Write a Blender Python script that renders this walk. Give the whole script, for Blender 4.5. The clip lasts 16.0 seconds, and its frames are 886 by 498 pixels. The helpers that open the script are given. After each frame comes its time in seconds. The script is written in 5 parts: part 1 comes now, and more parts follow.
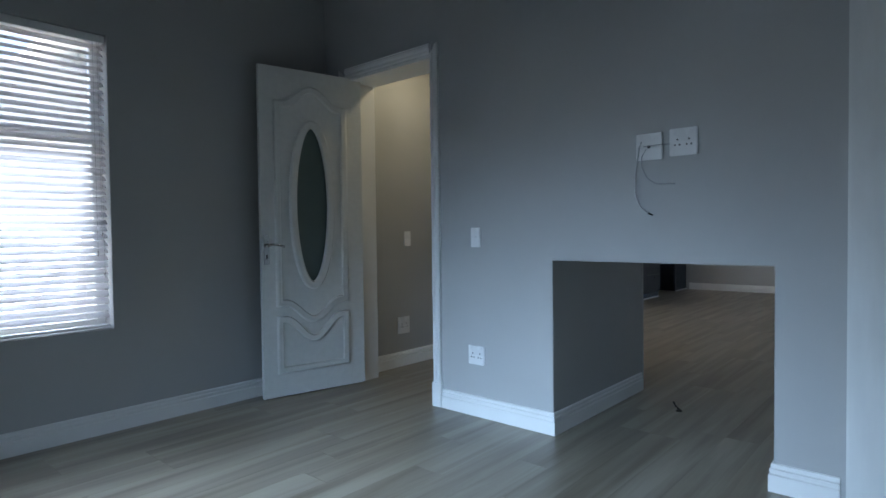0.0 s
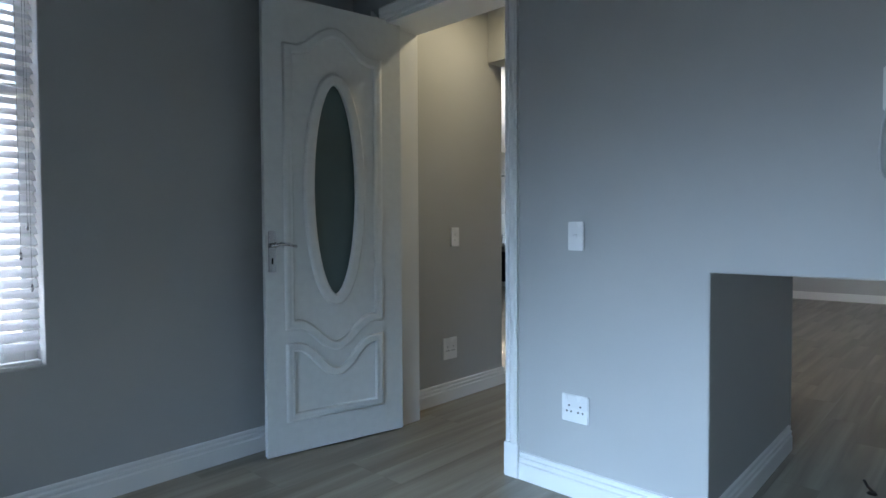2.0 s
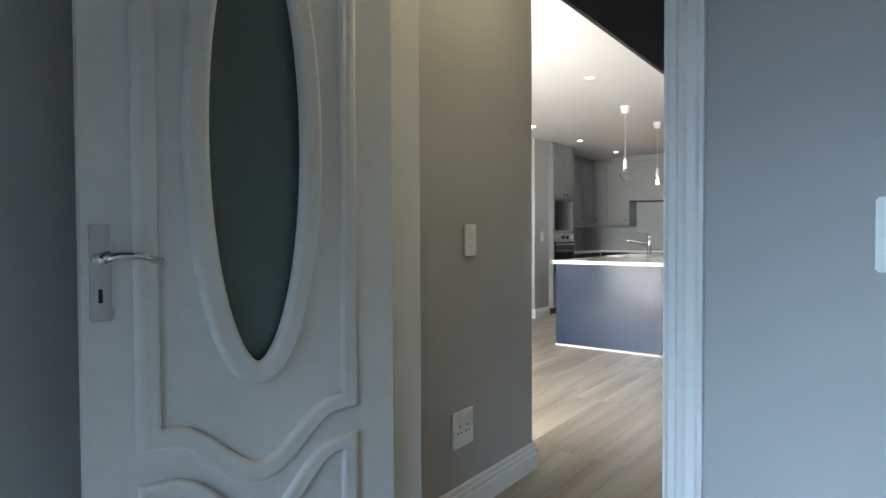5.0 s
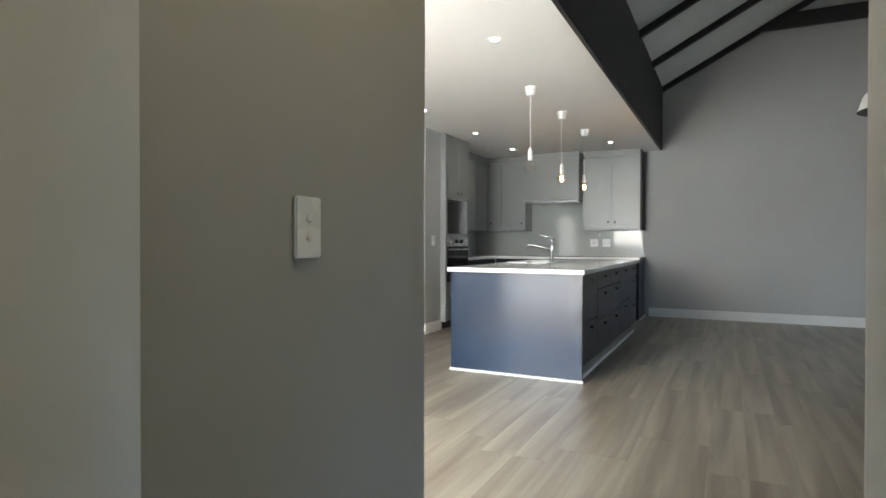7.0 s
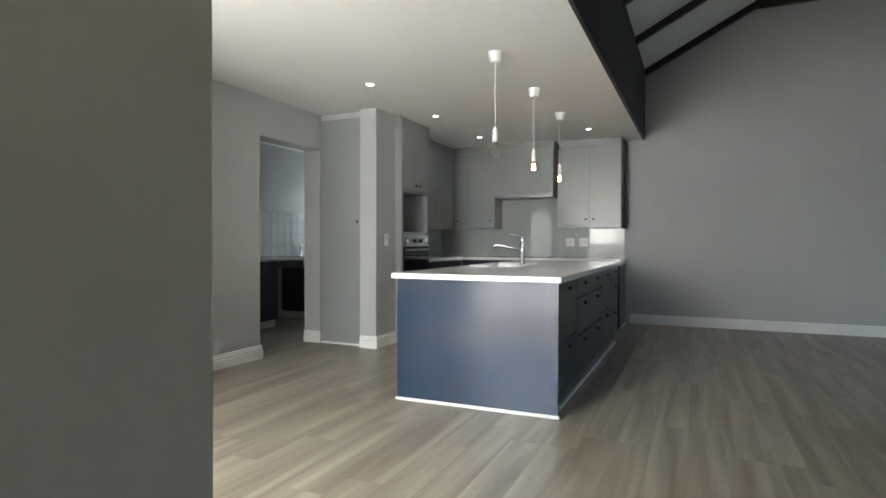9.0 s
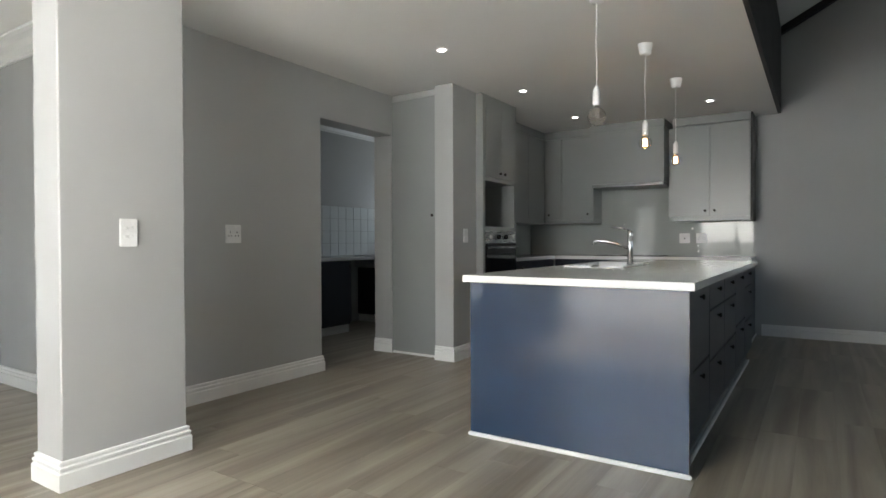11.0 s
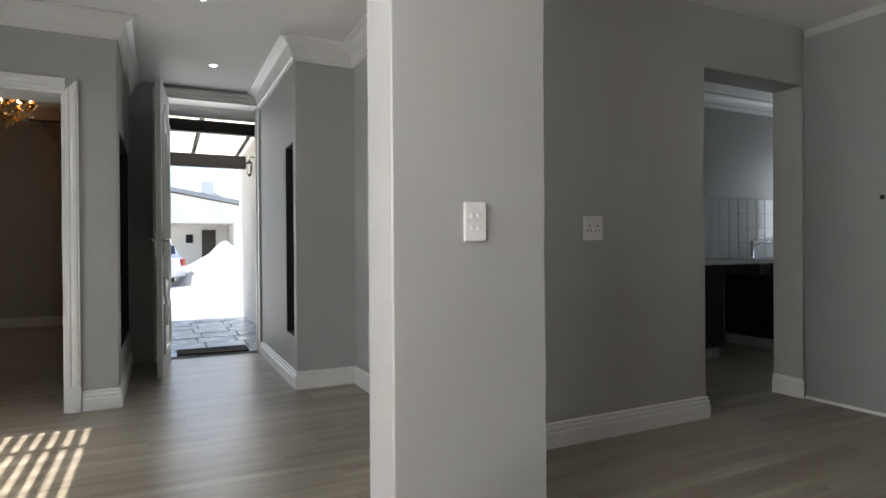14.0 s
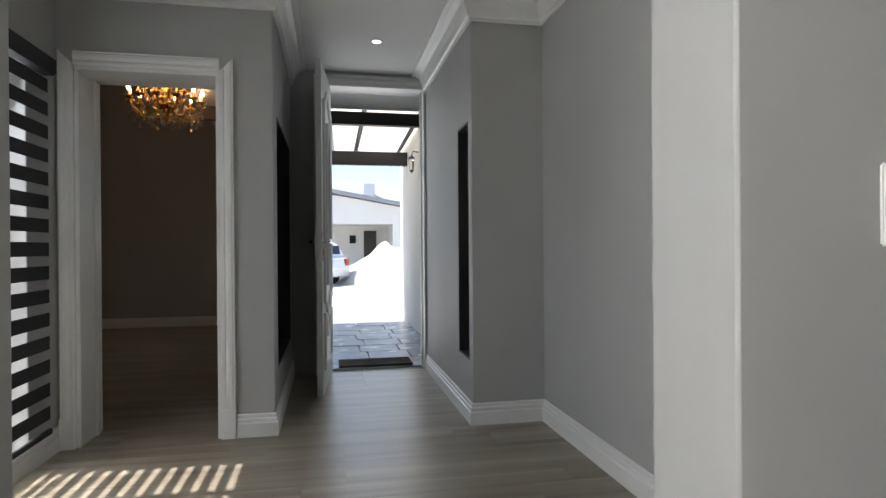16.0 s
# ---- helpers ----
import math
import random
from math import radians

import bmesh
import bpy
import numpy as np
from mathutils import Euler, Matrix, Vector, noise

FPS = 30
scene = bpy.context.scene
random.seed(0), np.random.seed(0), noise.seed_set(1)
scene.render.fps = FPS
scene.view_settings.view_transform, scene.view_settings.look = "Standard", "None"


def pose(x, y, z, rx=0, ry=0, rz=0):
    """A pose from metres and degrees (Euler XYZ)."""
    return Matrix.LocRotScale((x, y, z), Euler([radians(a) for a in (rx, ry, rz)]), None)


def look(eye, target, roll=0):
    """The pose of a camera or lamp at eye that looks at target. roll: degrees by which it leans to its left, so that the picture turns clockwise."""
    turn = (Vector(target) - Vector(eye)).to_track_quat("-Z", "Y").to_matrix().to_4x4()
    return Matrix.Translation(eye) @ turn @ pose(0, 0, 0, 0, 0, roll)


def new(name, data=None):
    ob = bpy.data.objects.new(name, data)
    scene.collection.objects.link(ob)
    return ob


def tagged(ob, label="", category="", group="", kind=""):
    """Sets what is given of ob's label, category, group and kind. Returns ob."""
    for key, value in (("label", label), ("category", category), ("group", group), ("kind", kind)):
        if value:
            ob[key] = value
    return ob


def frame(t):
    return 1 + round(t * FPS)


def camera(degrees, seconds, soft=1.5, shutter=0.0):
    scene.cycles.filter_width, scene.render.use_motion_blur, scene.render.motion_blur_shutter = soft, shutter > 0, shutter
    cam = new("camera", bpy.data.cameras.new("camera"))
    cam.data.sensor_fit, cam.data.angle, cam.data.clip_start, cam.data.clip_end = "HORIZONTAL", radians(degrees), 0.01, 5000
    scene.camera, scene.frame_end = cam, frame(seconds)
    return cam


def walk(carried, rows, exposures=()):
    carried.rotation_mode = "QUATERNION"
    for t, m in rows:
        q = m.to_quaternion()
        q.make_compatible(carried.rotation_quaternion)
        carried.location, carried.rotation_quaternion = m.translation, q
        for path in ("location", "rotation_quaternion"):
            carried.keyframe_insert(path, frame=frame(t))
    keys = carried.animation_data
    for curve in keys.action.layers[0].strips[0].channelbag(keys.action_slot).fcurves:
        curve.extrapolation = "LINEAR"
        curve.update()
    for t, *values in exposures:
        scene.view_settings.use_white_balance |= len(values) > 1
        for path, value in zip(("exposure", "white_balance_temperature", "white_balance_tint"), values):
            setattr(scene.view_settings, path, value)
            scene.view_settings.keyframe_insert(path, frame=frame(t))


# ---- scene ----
cam = camera(75.1, 16.0)
PATH = [
    (0, (0.798, 0.754, 1.187), (2.296, 2.078, 1.131), -0.7),
    (0.5, (0.945, 0.996, 1.184), (2.432, 2.333, 1.125), -0.6),
    (1, (1.101, 1.253, 1.187), (2.58, 2.597, 1.127), -0.5),
    (1.5, (1.269, 1.516, 1.178), (2.747, 2.862, 1.117), -0.3),
    (2, (1.471, 1.761, 1.181), (2.937, 3.121, 1.118), -0.3),
    (2.5, (1.642, 2.017, 1.183), (3.106, 3.378, 1.12), -0.3),
    (3, (1.803, 2.257, 1.174), (3.269, 3.615, 1.11), -0.3),
    (3.5, (1.991, 2.491, 1.168), (3.467, 3.839, 1.103), -0.4),
    (3.7, (2.067, 2.584, 1.17), (3.55, 3.924, 1.105), -0.4),
    (5.8, (2.902, 3.337, 1.126), (4.584, 4.419, 1.099), 0.0),
    (6, (3.03, 3.403, 1.117), (4.734, 4.449, 1.094), 0.1),
    (6.5, (3.254, 3.528, 1.113), (5.01, 4.483, 1.09), 0.2),
    (7, (3.499, 3.629, 1.105), (5.292, 4.515, 1.084), 0.1),
    (7.5, (3.749, 3.719, 1.109), (5.566, 4.555, 1.085), 0.1),
    (8, (4.017, 3.787, 1.105), (5.847, 4.595, 1.084), 0.0),
    (8.2, (4.101, 3.79, 1.115), (5.933, 4.592, 1.091), 0.1),
    (10.3, (5.023, 4.061, 1.099), (6.808, 4.962, 1.072), -0.0),
    (10.5, (5.1, 4.088, 1.095), (6.861, 5.036, 1.068), -0.1),
    (11, (5.261, 4.169, 1.081), (6.938, 5.259, 1.055), -0.2),
    (11.5, (5.408, 4.271, 1.065), (6.965, 5.527, 1.042), -0.3),
    (12, (5.544, 4.41, 1.055), (6.971, 5.812, 1.037), -0.4),
    (12.5, (5.657, 4.591, 1.049), (6.939, 6.126, 1.031), -0.4),
    (13, (5.744, 4.789, 1.051), (6.888, 6.429, 1.034), -0.5),
    (13.5, (5.778, 5.0, 1.039), (6.786, 6.727, 1.028), -0.5),
    (14, (5.792, 5.219, 1.045), (6.672, 7.015, 1.037), -0.4),
    (14.5, (5.802, 5.435, 1.042), (6.561, 7.286, 1.036), -0.4),
    (15, (5.822, 5.665, 1.043), (6.451, 7.563, 1.036), -0.5),
    (15.5, (5.846, 5.905, 1.052), (6.345, 7.842, 1.045), -0.4),
    (16, (5.846, 6.158, 1.065), (6.235, 8.119, 1.06), -0.4),
]
EXPOSURES = [(0, 1.85, 6150, 11), (1.5, 2.15, 6150, 11), (3, 2.47, 6200, 11), (3.5, 2.52, 6250, 11), (6, 2.52, 6500, 9), (6.5, 2.5, 6450, 8), (8, 2.47, 6450, 7), (10.5, 1.93, 6450, 8), (11.5, 1.8, 6500, 9), (12.5, 1.57, 6550, 10), (13.5, 1.28, 6550, 11), (15, 1.1, 6500, 11), (16, 0.9, 6400, 11)]
walk(cam, [(t, look(e, g, r)) for t, e, g, r in PATH], EXPOSURES)

# ---- world, sun, large lights ----
world = bpy.data.worlds.new("world")
scene.world = world
world.use_nodes = True
_n = world.node_tree.nodes
_sky = _n.new("ShaderNodeTexSky")
_sky.sky_type, _sky.sun_disc = "NISHITA", False
SUN_EL, SUN_DIR = 57.3, Vector((0.64, -0.04, -1.0)).normalized()
_sky.sun_elevation, _sky.sun_rotation = radians(SUN_EL), radians(-94)
_bg = _n["Background"]
_bg.inputs[1].default_value = 0.15
world.node_tree.links.new(_sky.outputs[0], _bg.inputs[0])
_sun = bpy.data.lights.new("sun", "SUN")
_sun.energy, _sun.angle, _sun.color = 5.0, radians(0.53), (1.0, 0.95, 0.87)
sun = new("sun", _sun)
sun.matrix_world = Matrix.Translation((-10, 8, 15)) @ SUN_DIR.to_track_quat("-Z", "Y").to_matrix().to_4x4()


def area_lamp(x, y, z, w, h, aim, power, colour=(0.80, 0.90, 1.0), spread=180):
    """Area lamp: sky light at an opening, or the passage ceiling light."""
    d = bpy.data.lights.new("area_lamp", "AREA")
    d.shape, d.size, d.size_y, d.energy, d.color, d.spread = "RECTANGLE", w, h, power, colour, radians(spread)
    o = new("area_lamp", d)
    o.matrix_world = look((x, y, z), (x + aim[0], y + aim[1], z + aim[2]))
    return o


area_lamp(1.25, 4.66, 1.5, 1.45, 1.65, (0, -1, -0.3), 9, (0.74, 0.86, 1.0), 110)
# Lamp in the added west bedroom window, for light on the east wall.
area_lamp(-1.10, 2.45, 1.3, 1.9, 1.5, (1, 0, -0.54), 12.5, (0.50, 0.73, 1.0), 60)
area_lamp(10.1, -0.90, 1.1, 1.5, 2.0, (0, 1, -0.35), 1.4, (0.60, 0.80, 1.0), 115)
area_lamp(4.17, 5.85, 1.70, 1.65, 1.3, (1, 0, 0.05), 22, (0.96, 0.96, 0.95))
area_lamp(4.185, 8.5, 1.15, 1.5, 1.7, (1, 0, -0.3), 11.5, (0.90, 0.95, 1.0))
area_lamp(6.23, 11.42, 1.25, 0.8, 2.3, (0, -1, -0.1), 2.6, (0.90, 0.95, 1.0))
area_lamp(12.66, 9.3, 1.6, 0.85, 0.9, (-1, 0, 0), 3.6, (0.85, 0.93, 1.0))
# Not a window: the warm glow of the passage ceiling light.
area_lamp(4.45, 3.90, 2.775, 0.14, 0.14, (0.001, 0, -1), 1.4, (1.0, 0.84, 0.52))

# ---- materials ----


def material(name, colour, rough=0.6, metal=0.0, scale=6.0, vary=0.06, fine=60.0, bump=0.05, spec=0.5, coat=0.0, stretch=(1, 1, 1)):
    m = bpy.data.materials.new(name)
    m.use_nodes = True
    nt = m.node_tree
    b = nt.nodes["Principled BSDF"]
    tc = nt.nodes.new("ShaderNodeTexCoord")
    mp = nt.nodes.new("ShaderNodeMapping")
    mp.inputs["Scale"].default_value = stretch
    nt.links.new(tc.outputs["Object"], mp.inputs["Vector"])
    big, small = nt.nodes.new("ShaderNodeTexNoise"), nt.nodes.new("ShaderNodeTexNoise")
    big.inputs["Scale"].default_value, small.inputs["Scale"].default_value = scale, fine
    big.inputs["Detail"].default_value, small.inputs["Detail"].default_value = 4, 3
    for n in (big, small):
        nt.links.new(mp.outputs[0], n.inputs["Vector"])
    ramp = nt.nodes.new("ShaderNodeValToRGB")
    c = Vector(colour)
    ramp.color_ramp.elements[0].position, ramp.color_ramp.elements[1].position = 0.3, 0.7
    ramp.color_ramp.elements[0].color = (*(c * (1 - vary)), 1)
    ramp.color_ramp.elements[1].color = (*(min(1, v * (1 + vary)) for v in c), 1)
    nt.links.new(big.outputs[0], ramp.inputs[0])
    nt.links.new(ramp.outputs[0], b.inputs["Base Color"])
    rr = nt.nodes.new("ShaderNodeMapRange")
    rr.inputs["To Min"].default_value, rr.inputs["To Max"].default_value = max(0.02, rough - 0.06), min(1, rough + 0.06)
    nt.links.new(big.outputs[0], rr.inputs["Value"])
    nt.links.new(rr.outputs[0], b.inputs["Roughness"])
    b.inputs["Metallic"].default_value = metal
    b.inputs["Specular IOR Level"].default_value = spec
    b.inputs["Coat Weight"].default_value = coat
    bp = nt.nodes.new("ShaderNodeBump")
    bp.inputs["Strength"].default_value, bp.inputs["Distance"].default_value = bump, 0.004
    nt.links.new(small.outputs[0], bp.inputs["Height"])
    nt.links.new(bp.outputs[0], b.inputs["Normal"])
    return m


def emitter(name, colour, strength):
    m = bpy.data.materials.new(name)
    m.use_nodes = True
    b = m.node_tree.nodes["Principled BSDF"]
    b.inputs["Base Color"].default_value = (*colour, 1)
    b.inputs["Emission Color"].default_value = (*colour, 1)
    b.inputs["Emission Strength"].default_value = strength
    return m


def glass(name, colour=(1, 1, 1), rough=0.0, ior=1.45):
    m = bpy.data.materials.new(name)
    m.use_nodes = True
    b = m.node_tree.nodes["Principled BSDF"]
    b.inputs["Base Color"].default_value = (*colour, 1)
    b.inputs["Roughness"].default_value = rough
    b.inputs["Transmission Weight"].default_value = 1.0
    b.inputs["IOR"].default_value = ior
    return m


def plank_material():
    """Grey-brown oak vinyl: long grain along x, each plank a little apart in tone."""
    m = bpy.data.materials.new("vinyl_plank")
    m.use_nodes = True
    nt = m.node_tree
    b = nt.nodes["Principled BSDF"]
    geo = nt.nodes.new("ShaderNodeNewGeometry")
    info = nt.nodes.new("ShaderNodeObjectInfo")
    add = nt.nodes.new("ShaderNodeMath")
    add.operation = "ADD"
    nt.links.new(geo.outputs["Random Per Island"], add.inputs[0])
    nt.links.new(info.outputs["Random"], add.inputs[1])
    mp = nt.nodes.new("ShaderNodeMapping")
    mp.inputs["Scale"].default_value = (0.30, 5.2, 1)
    shift = nt.nodes.new("ShaderNodeCombineXYZ")
    mul = nt.nodes.new("ShaderNodeMath")
    mul.operation, mul.inputs[1].default_value = "MULTIPLY", 37.0
    nt.links.new(add.outputs[0], mul.inputs[0])
    nt.links.new(mul.outputs[0], shift.inputs[0])
    nt.links.new(mul.outputs[0], shift.inputs[1])
    nt.links.new(geo.outputs["Position"], mp.inputs["Vector"])
    nt.links.new(shift.outputs[0], mp.inputs["Location"])
    grain = nt.nodes.new("ShaderNodeTexNoise")
    grain.inputs["Scale"].default_value, grain.inputs["Detail"].default_value, grain.inputs["Distortion"].default_value = 1.6, 5, 0.6
    nt.links.new(mp.outputs[0], grain.inputs["Vector"])
    fine = nt.nodes.new("ShaderNodeTexNoise")
    fine.inputs["Scale"].default_value, fine.inputs["Detail"].default_value = 14, 6
    nt.links.new(mp.outputs[0], fine.inputs["Vector"])
    ramp = nt.nodes.new("ShaderNodeValToRGB")
    e = ramp.color_ramp.elements
    e[0].position, e[0].color = 0.33, (0.160, 0.134, 0.101, 1)
    e[1].position, e[1].color = 0.67, (0.352, 0.318, 0.258, 1)
    mid = e.new(0.5)
    mid.color = (0.252, 0.220, 0.172, 1)
    mix = nt.nodes.new("ShaderNodeMath")
    mix.operation, mix.inputs[1].default_value = "MULTIPLY_ADD", 0.16
    nt.links.new(fine.outputs[0], mix.inputs[0])
    scaled = nt.nodes.new("ShaderNodeMath")
    scaled.operation, scaled.inputs[1].default_value = "MULTIPLY", 0.86
    nt.links.new(grain.outputs[0], scaled.inputs[0])
    nt.links.new(scaled.outputs[0], mix.inputs[2])
    nt.links.new(mix.outputs[0], ramp.inputs[0])
    hsv = nt.nodes.new("ShaderNodeHueSaturation")
    tone = nt.nodes.new("ShaderNodeMapRange")
    tone.inputs["From Max"].default_value = 2.0
    tone.inputs["To Min"].default_value, tone.inputs["To Max"].default_value = 0.965, 1.035
    nt.links.new(add.outputs[0], tone.inputs["Value"])
    nt.links.new(tone.outputs[0], hsv.inputs["Value"])
    nt.links.new(ramp.outputs[0], hsv.inputs["Color"])
    nt.links.new(hsv.outputs[0], b.inputs["Base Color"])
    rr = nt.nodes.new("ShaderNodeMapRange")
    rr.inputs["To Min"].default_value, rr.inputs["To Max"].default_value = 0.26, 0.40
    nt.links.new(fine.outputs[0], rr.inputs["Value"])
    nt.links.new(rr.outputs[0], b.inputs["Roughness"])
    bp = nt.nodes.new("ShaderNodeBump")
    bp.inputs["Strength"].default_value, bp.inputs["Distance"].default_value = 0.12, 0.002
    nt.links.new(fine.outputs[0], bp.inputs["Height"])
    nt.links.new(bp.outputs[0], b.inputs["Normal"])
    return m


M_WALL = material("grey_wall_paint", (0.428, 0.430, 0.421), 0.55, vary=0.03, scale=1.5, fine=220, bump=0.06)
M_CEIL = material("ceiling_paint", (0.82, 0.81, 0.79), 0.8, vary=0.02, scale=1.2, fine=150, bump=0.05)
M_WHITE = material("white_enamel", (0.78, 0.78, 0.76), 0.35, vary=0.02, scale=3, fine=90, bump=0.03)
M_DOOR = material("white_door_paint", (0.72, 0.73, 0.71), 0.42, vary=0.03, scale=4, fine=140, bump=0.08, stretch=(6, 6, 1))
M_PLASTIC = material("white_plastic", (0.80, 0.80, 0.79), 0.28, vary=0.01, fine=300, bump=0.01)
M_HOLE = material("dark_hole", (0.012, 0.012, 0.012), 0.7, vary=0.1)
M_PLANK = plank_material()
M_JOINT = material("dark_joint", (0.18, 0.155, 0.125), 0.8)
M_CHAR = material("charcoal_paint", (0.022, 0.020, 0.020), 0.5, vary=0.12, scale=3, fine=80, bump=0.08)
M_BOARD = material("white_ceiling_board", (0.60, 0.62, 0.61), 0.65, vary=0.04, scale=2, fine=120, bump=0.05)
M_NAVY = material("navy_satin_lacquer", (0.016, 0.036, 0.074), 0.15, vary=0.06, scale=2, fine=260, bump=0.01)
M_NAVY.node_tree.nodes["Principled BSDF"].inputs["Coat Weight"].default_value = 1.0
M_NAVY.node_tree.nodes["Principled BSDF"].inputs["Coat Roughness"].default_value = 0.16
M_GREYCAB = material("grey_satin_lacquer", (0.285, 0.295, 0.287), 0.30, vary=0.02, scale=2, fine=260, bump=0.02)
M_QUARTZ = material("white_quartz", (0.80, 0.80, 0.78), 0.10, vary=0.02, scale=30, fine=300, bump=0.01)
M_CHROME = material("chrome", (0.75, 0.75, 0.76), 0.10, 1.0, vary=0.03, fine=200, bump=0.01)
M_STEEL = material("brushed_steel", (0.50, 0.50, 0.50), 0.28, 1.0, vary=0.06, scale=8, fine=160, bump=0.05, stretch=(1, 12, 12))
M_SPLASH = material("grey_glass_splashback", (0.42, 0.44, 0.42), 0.04, vary=0.02, scale=2, fine=40, bump=0.0)
M_BLACK = material("black_glass", (0.010, 0.010, 0.011), 0.06, vary=0.1, bump=0.0)
M_KNOB = material("dark_bronze", (0.05, 0.045, 0.04), 0.35, 0.8, vary=0.1)
M_FROST = material("frosted_glass", (0.10, 0.14, 0.13), 0.35, vary=0.05, scale=3, fine=400, bump=0.05)
M_BLIND = material("white_slat", (0.82, 0.82, 0.83), 0.4, vary=0.02, fine=80, bump=0.02)
_nt = M_BLIND.node_tree
_mx, _tl = _nt.nodes.new("ShaderNodeMixShader"), _nt.nodes.new("ShaderNodeBsdfTranslucent")
_tl.inputs[0].default_value = (0.88, 0.88, 0.90, 1)
_mx.inputs[0].default_value = 0.46
_nt.links.new(_nt.nodes["Principled BSDF"].outputs[0], _mx.inputs[1])
_nt.links.new(_tl.outputs[0], _mx.inputs[2])
_nt.links.new(_mx.outputs[0], _nt.nodes["Material Output"].inputs[0])
M_ZEBRA = material("dark_zebra_fabric", (0.035, 0.035, 0.04), 0.8, vary=0.1, fine=500, bump=0.1)
M_TILE = material("white_glazed_tile", (0.72, 0.74, 0.73), 0.07, vary=0.02, scale=10, fine=30, bump=0.02)
M_GROUT = material("tile_grout", (0.45, 0.45, 0.44), 0.9)
M_GOLD = material("gilt_metal", (0.75, 0.50, 0.18), 0.22, 1.0, vary=0.08)
M_GLASS = glass("clear_glass")
# Darker copy of the navy; shade on these units is in the colour.
M_NAVY_SHADE = material("navy_lacquer_shaded", (0.010, 0.014, 0.024), 0.32, vary=0.06, scale=2, fine=260, bump=0.02)

# ---- mesh helpers ----


def box(bm, x0, x1, y0, y1, z0, z1, bevel=0.0):
    made = bmesh.ops.create_cube(bm, size=1.0, matrix=Matrix.Translation(((x0 + x1) / 2, (y0 + y1) / 2, (z0 + z1) / 2)) @ Matrix.Diagonal((abs(x1 - x0), abs(y1 - y0), abs(z1 - z0), 1)))
    if bevel:
        edges = list({e for v in made["verts"] for e in v.link_edges})
        bmesh.ops.bevel(bm, geom=edges, offset=bevel, segments=2, affect="EDGES", clamp_overlap=True)


def rod(bm, a, b, r0, r1=None, seg=16):
    a, b = Vector(a), Vector(b)
    m = Matrix.Translation((a + b) / 2) @ (b - a).to_track_quat("Z", "Y").to_matrix().to_4x4()
    bmesh.ops.create_cone(bm, cap_ends=True, segments=seg, radius1=r0, radius2=r0 if r1 is None else r1, depth=(b - a).length, matrix=m)


def lathe(bm, profile, centre=(0, 0, 0), seg=24, turn=None):
    """Turns (radius, height) pairs round the z axis."""
    rings = []
    for r, h in profile:
        ring = []
        for k in range(seg):
            a = 2 * math.pi * k / seg
            p = Vector((r * math.cos(a), r * math.sin(a), h))
            ring.append(bm.verts.new((turn @ p if turn else p) + Vector(centre)))
        rings.append(ring)
    for p, q in zip(rings, rings[1:]):
        for k in range(seg):
            bm.faces.new((p[k], p[(k + 1) % seg], q[(k + 1) % seg], q[k]))
    bm.faces.new(rings[0][::-1]), bm.faces.new(rings[-1])


def tube(bm, pts, r, seg=8):
    pts = [Vector(p) for p in pts]
    rings = []
    for k, p in enumerate(pts):
        d = (pts[min(k + 1, len(pts) - 1)] - pts[max(k - 1, 0)]).normalized()
        side = d.cross(Vector((0, 0, 1)) if abs(d.z) < 0.9 else Vector((1, 0, 0))).normalized()
        up = side.cross(d)
        rings.append([bm.verts.new(p + r * (math.cos(2 * math.pi * j / seg) * side + math.sin(2 * math.pi * j / seg) * up)) for j in range(seg)])
    for p, q in zip(rings, rings[1:]):
        for j in range(seg):
            bm.faces.new((p[j], p[(j + 1) % seg], q[(j + 1) % seg], q[j]))
    bm.faces.new(rings[0][::-1]), bm.faces.new(rings[-1])


def mesh_of(name, bm, mat, smooth=False):
    bmesh.ops.recalc_face_normals(bm, faces=bm.faces)
    me = bpy.data.meshes.new(name)
    if smooth:
        for f in bm.faces:
            f.smooth = True
    bm.to_mesh(me)
    bm.free()
    me.materials.append(mat)
    return me


def part(name, bm, mat, parent, label="", smooth=False):
    o = new(name, mesh_of(name, bm, mat, smooth))
    o.parent = parent
    if label:
        o["label"] = label
    return o


def thing(name, label, category, group="", at=None, kind=""):
    o = new(name)
    o.empty_display_size = 0.1
    if at is not None:
        o.matrix_world = at if isinstance(at, Matrix) else Matrix.Translation(at)
    return tagged(o, label, category, group, kind)


def structure(name, bm, mat, label, category, smooth=False):
    return tagged(new(name, mesh_of(name, bm, mat, smooth)), label, category, kind="structure")


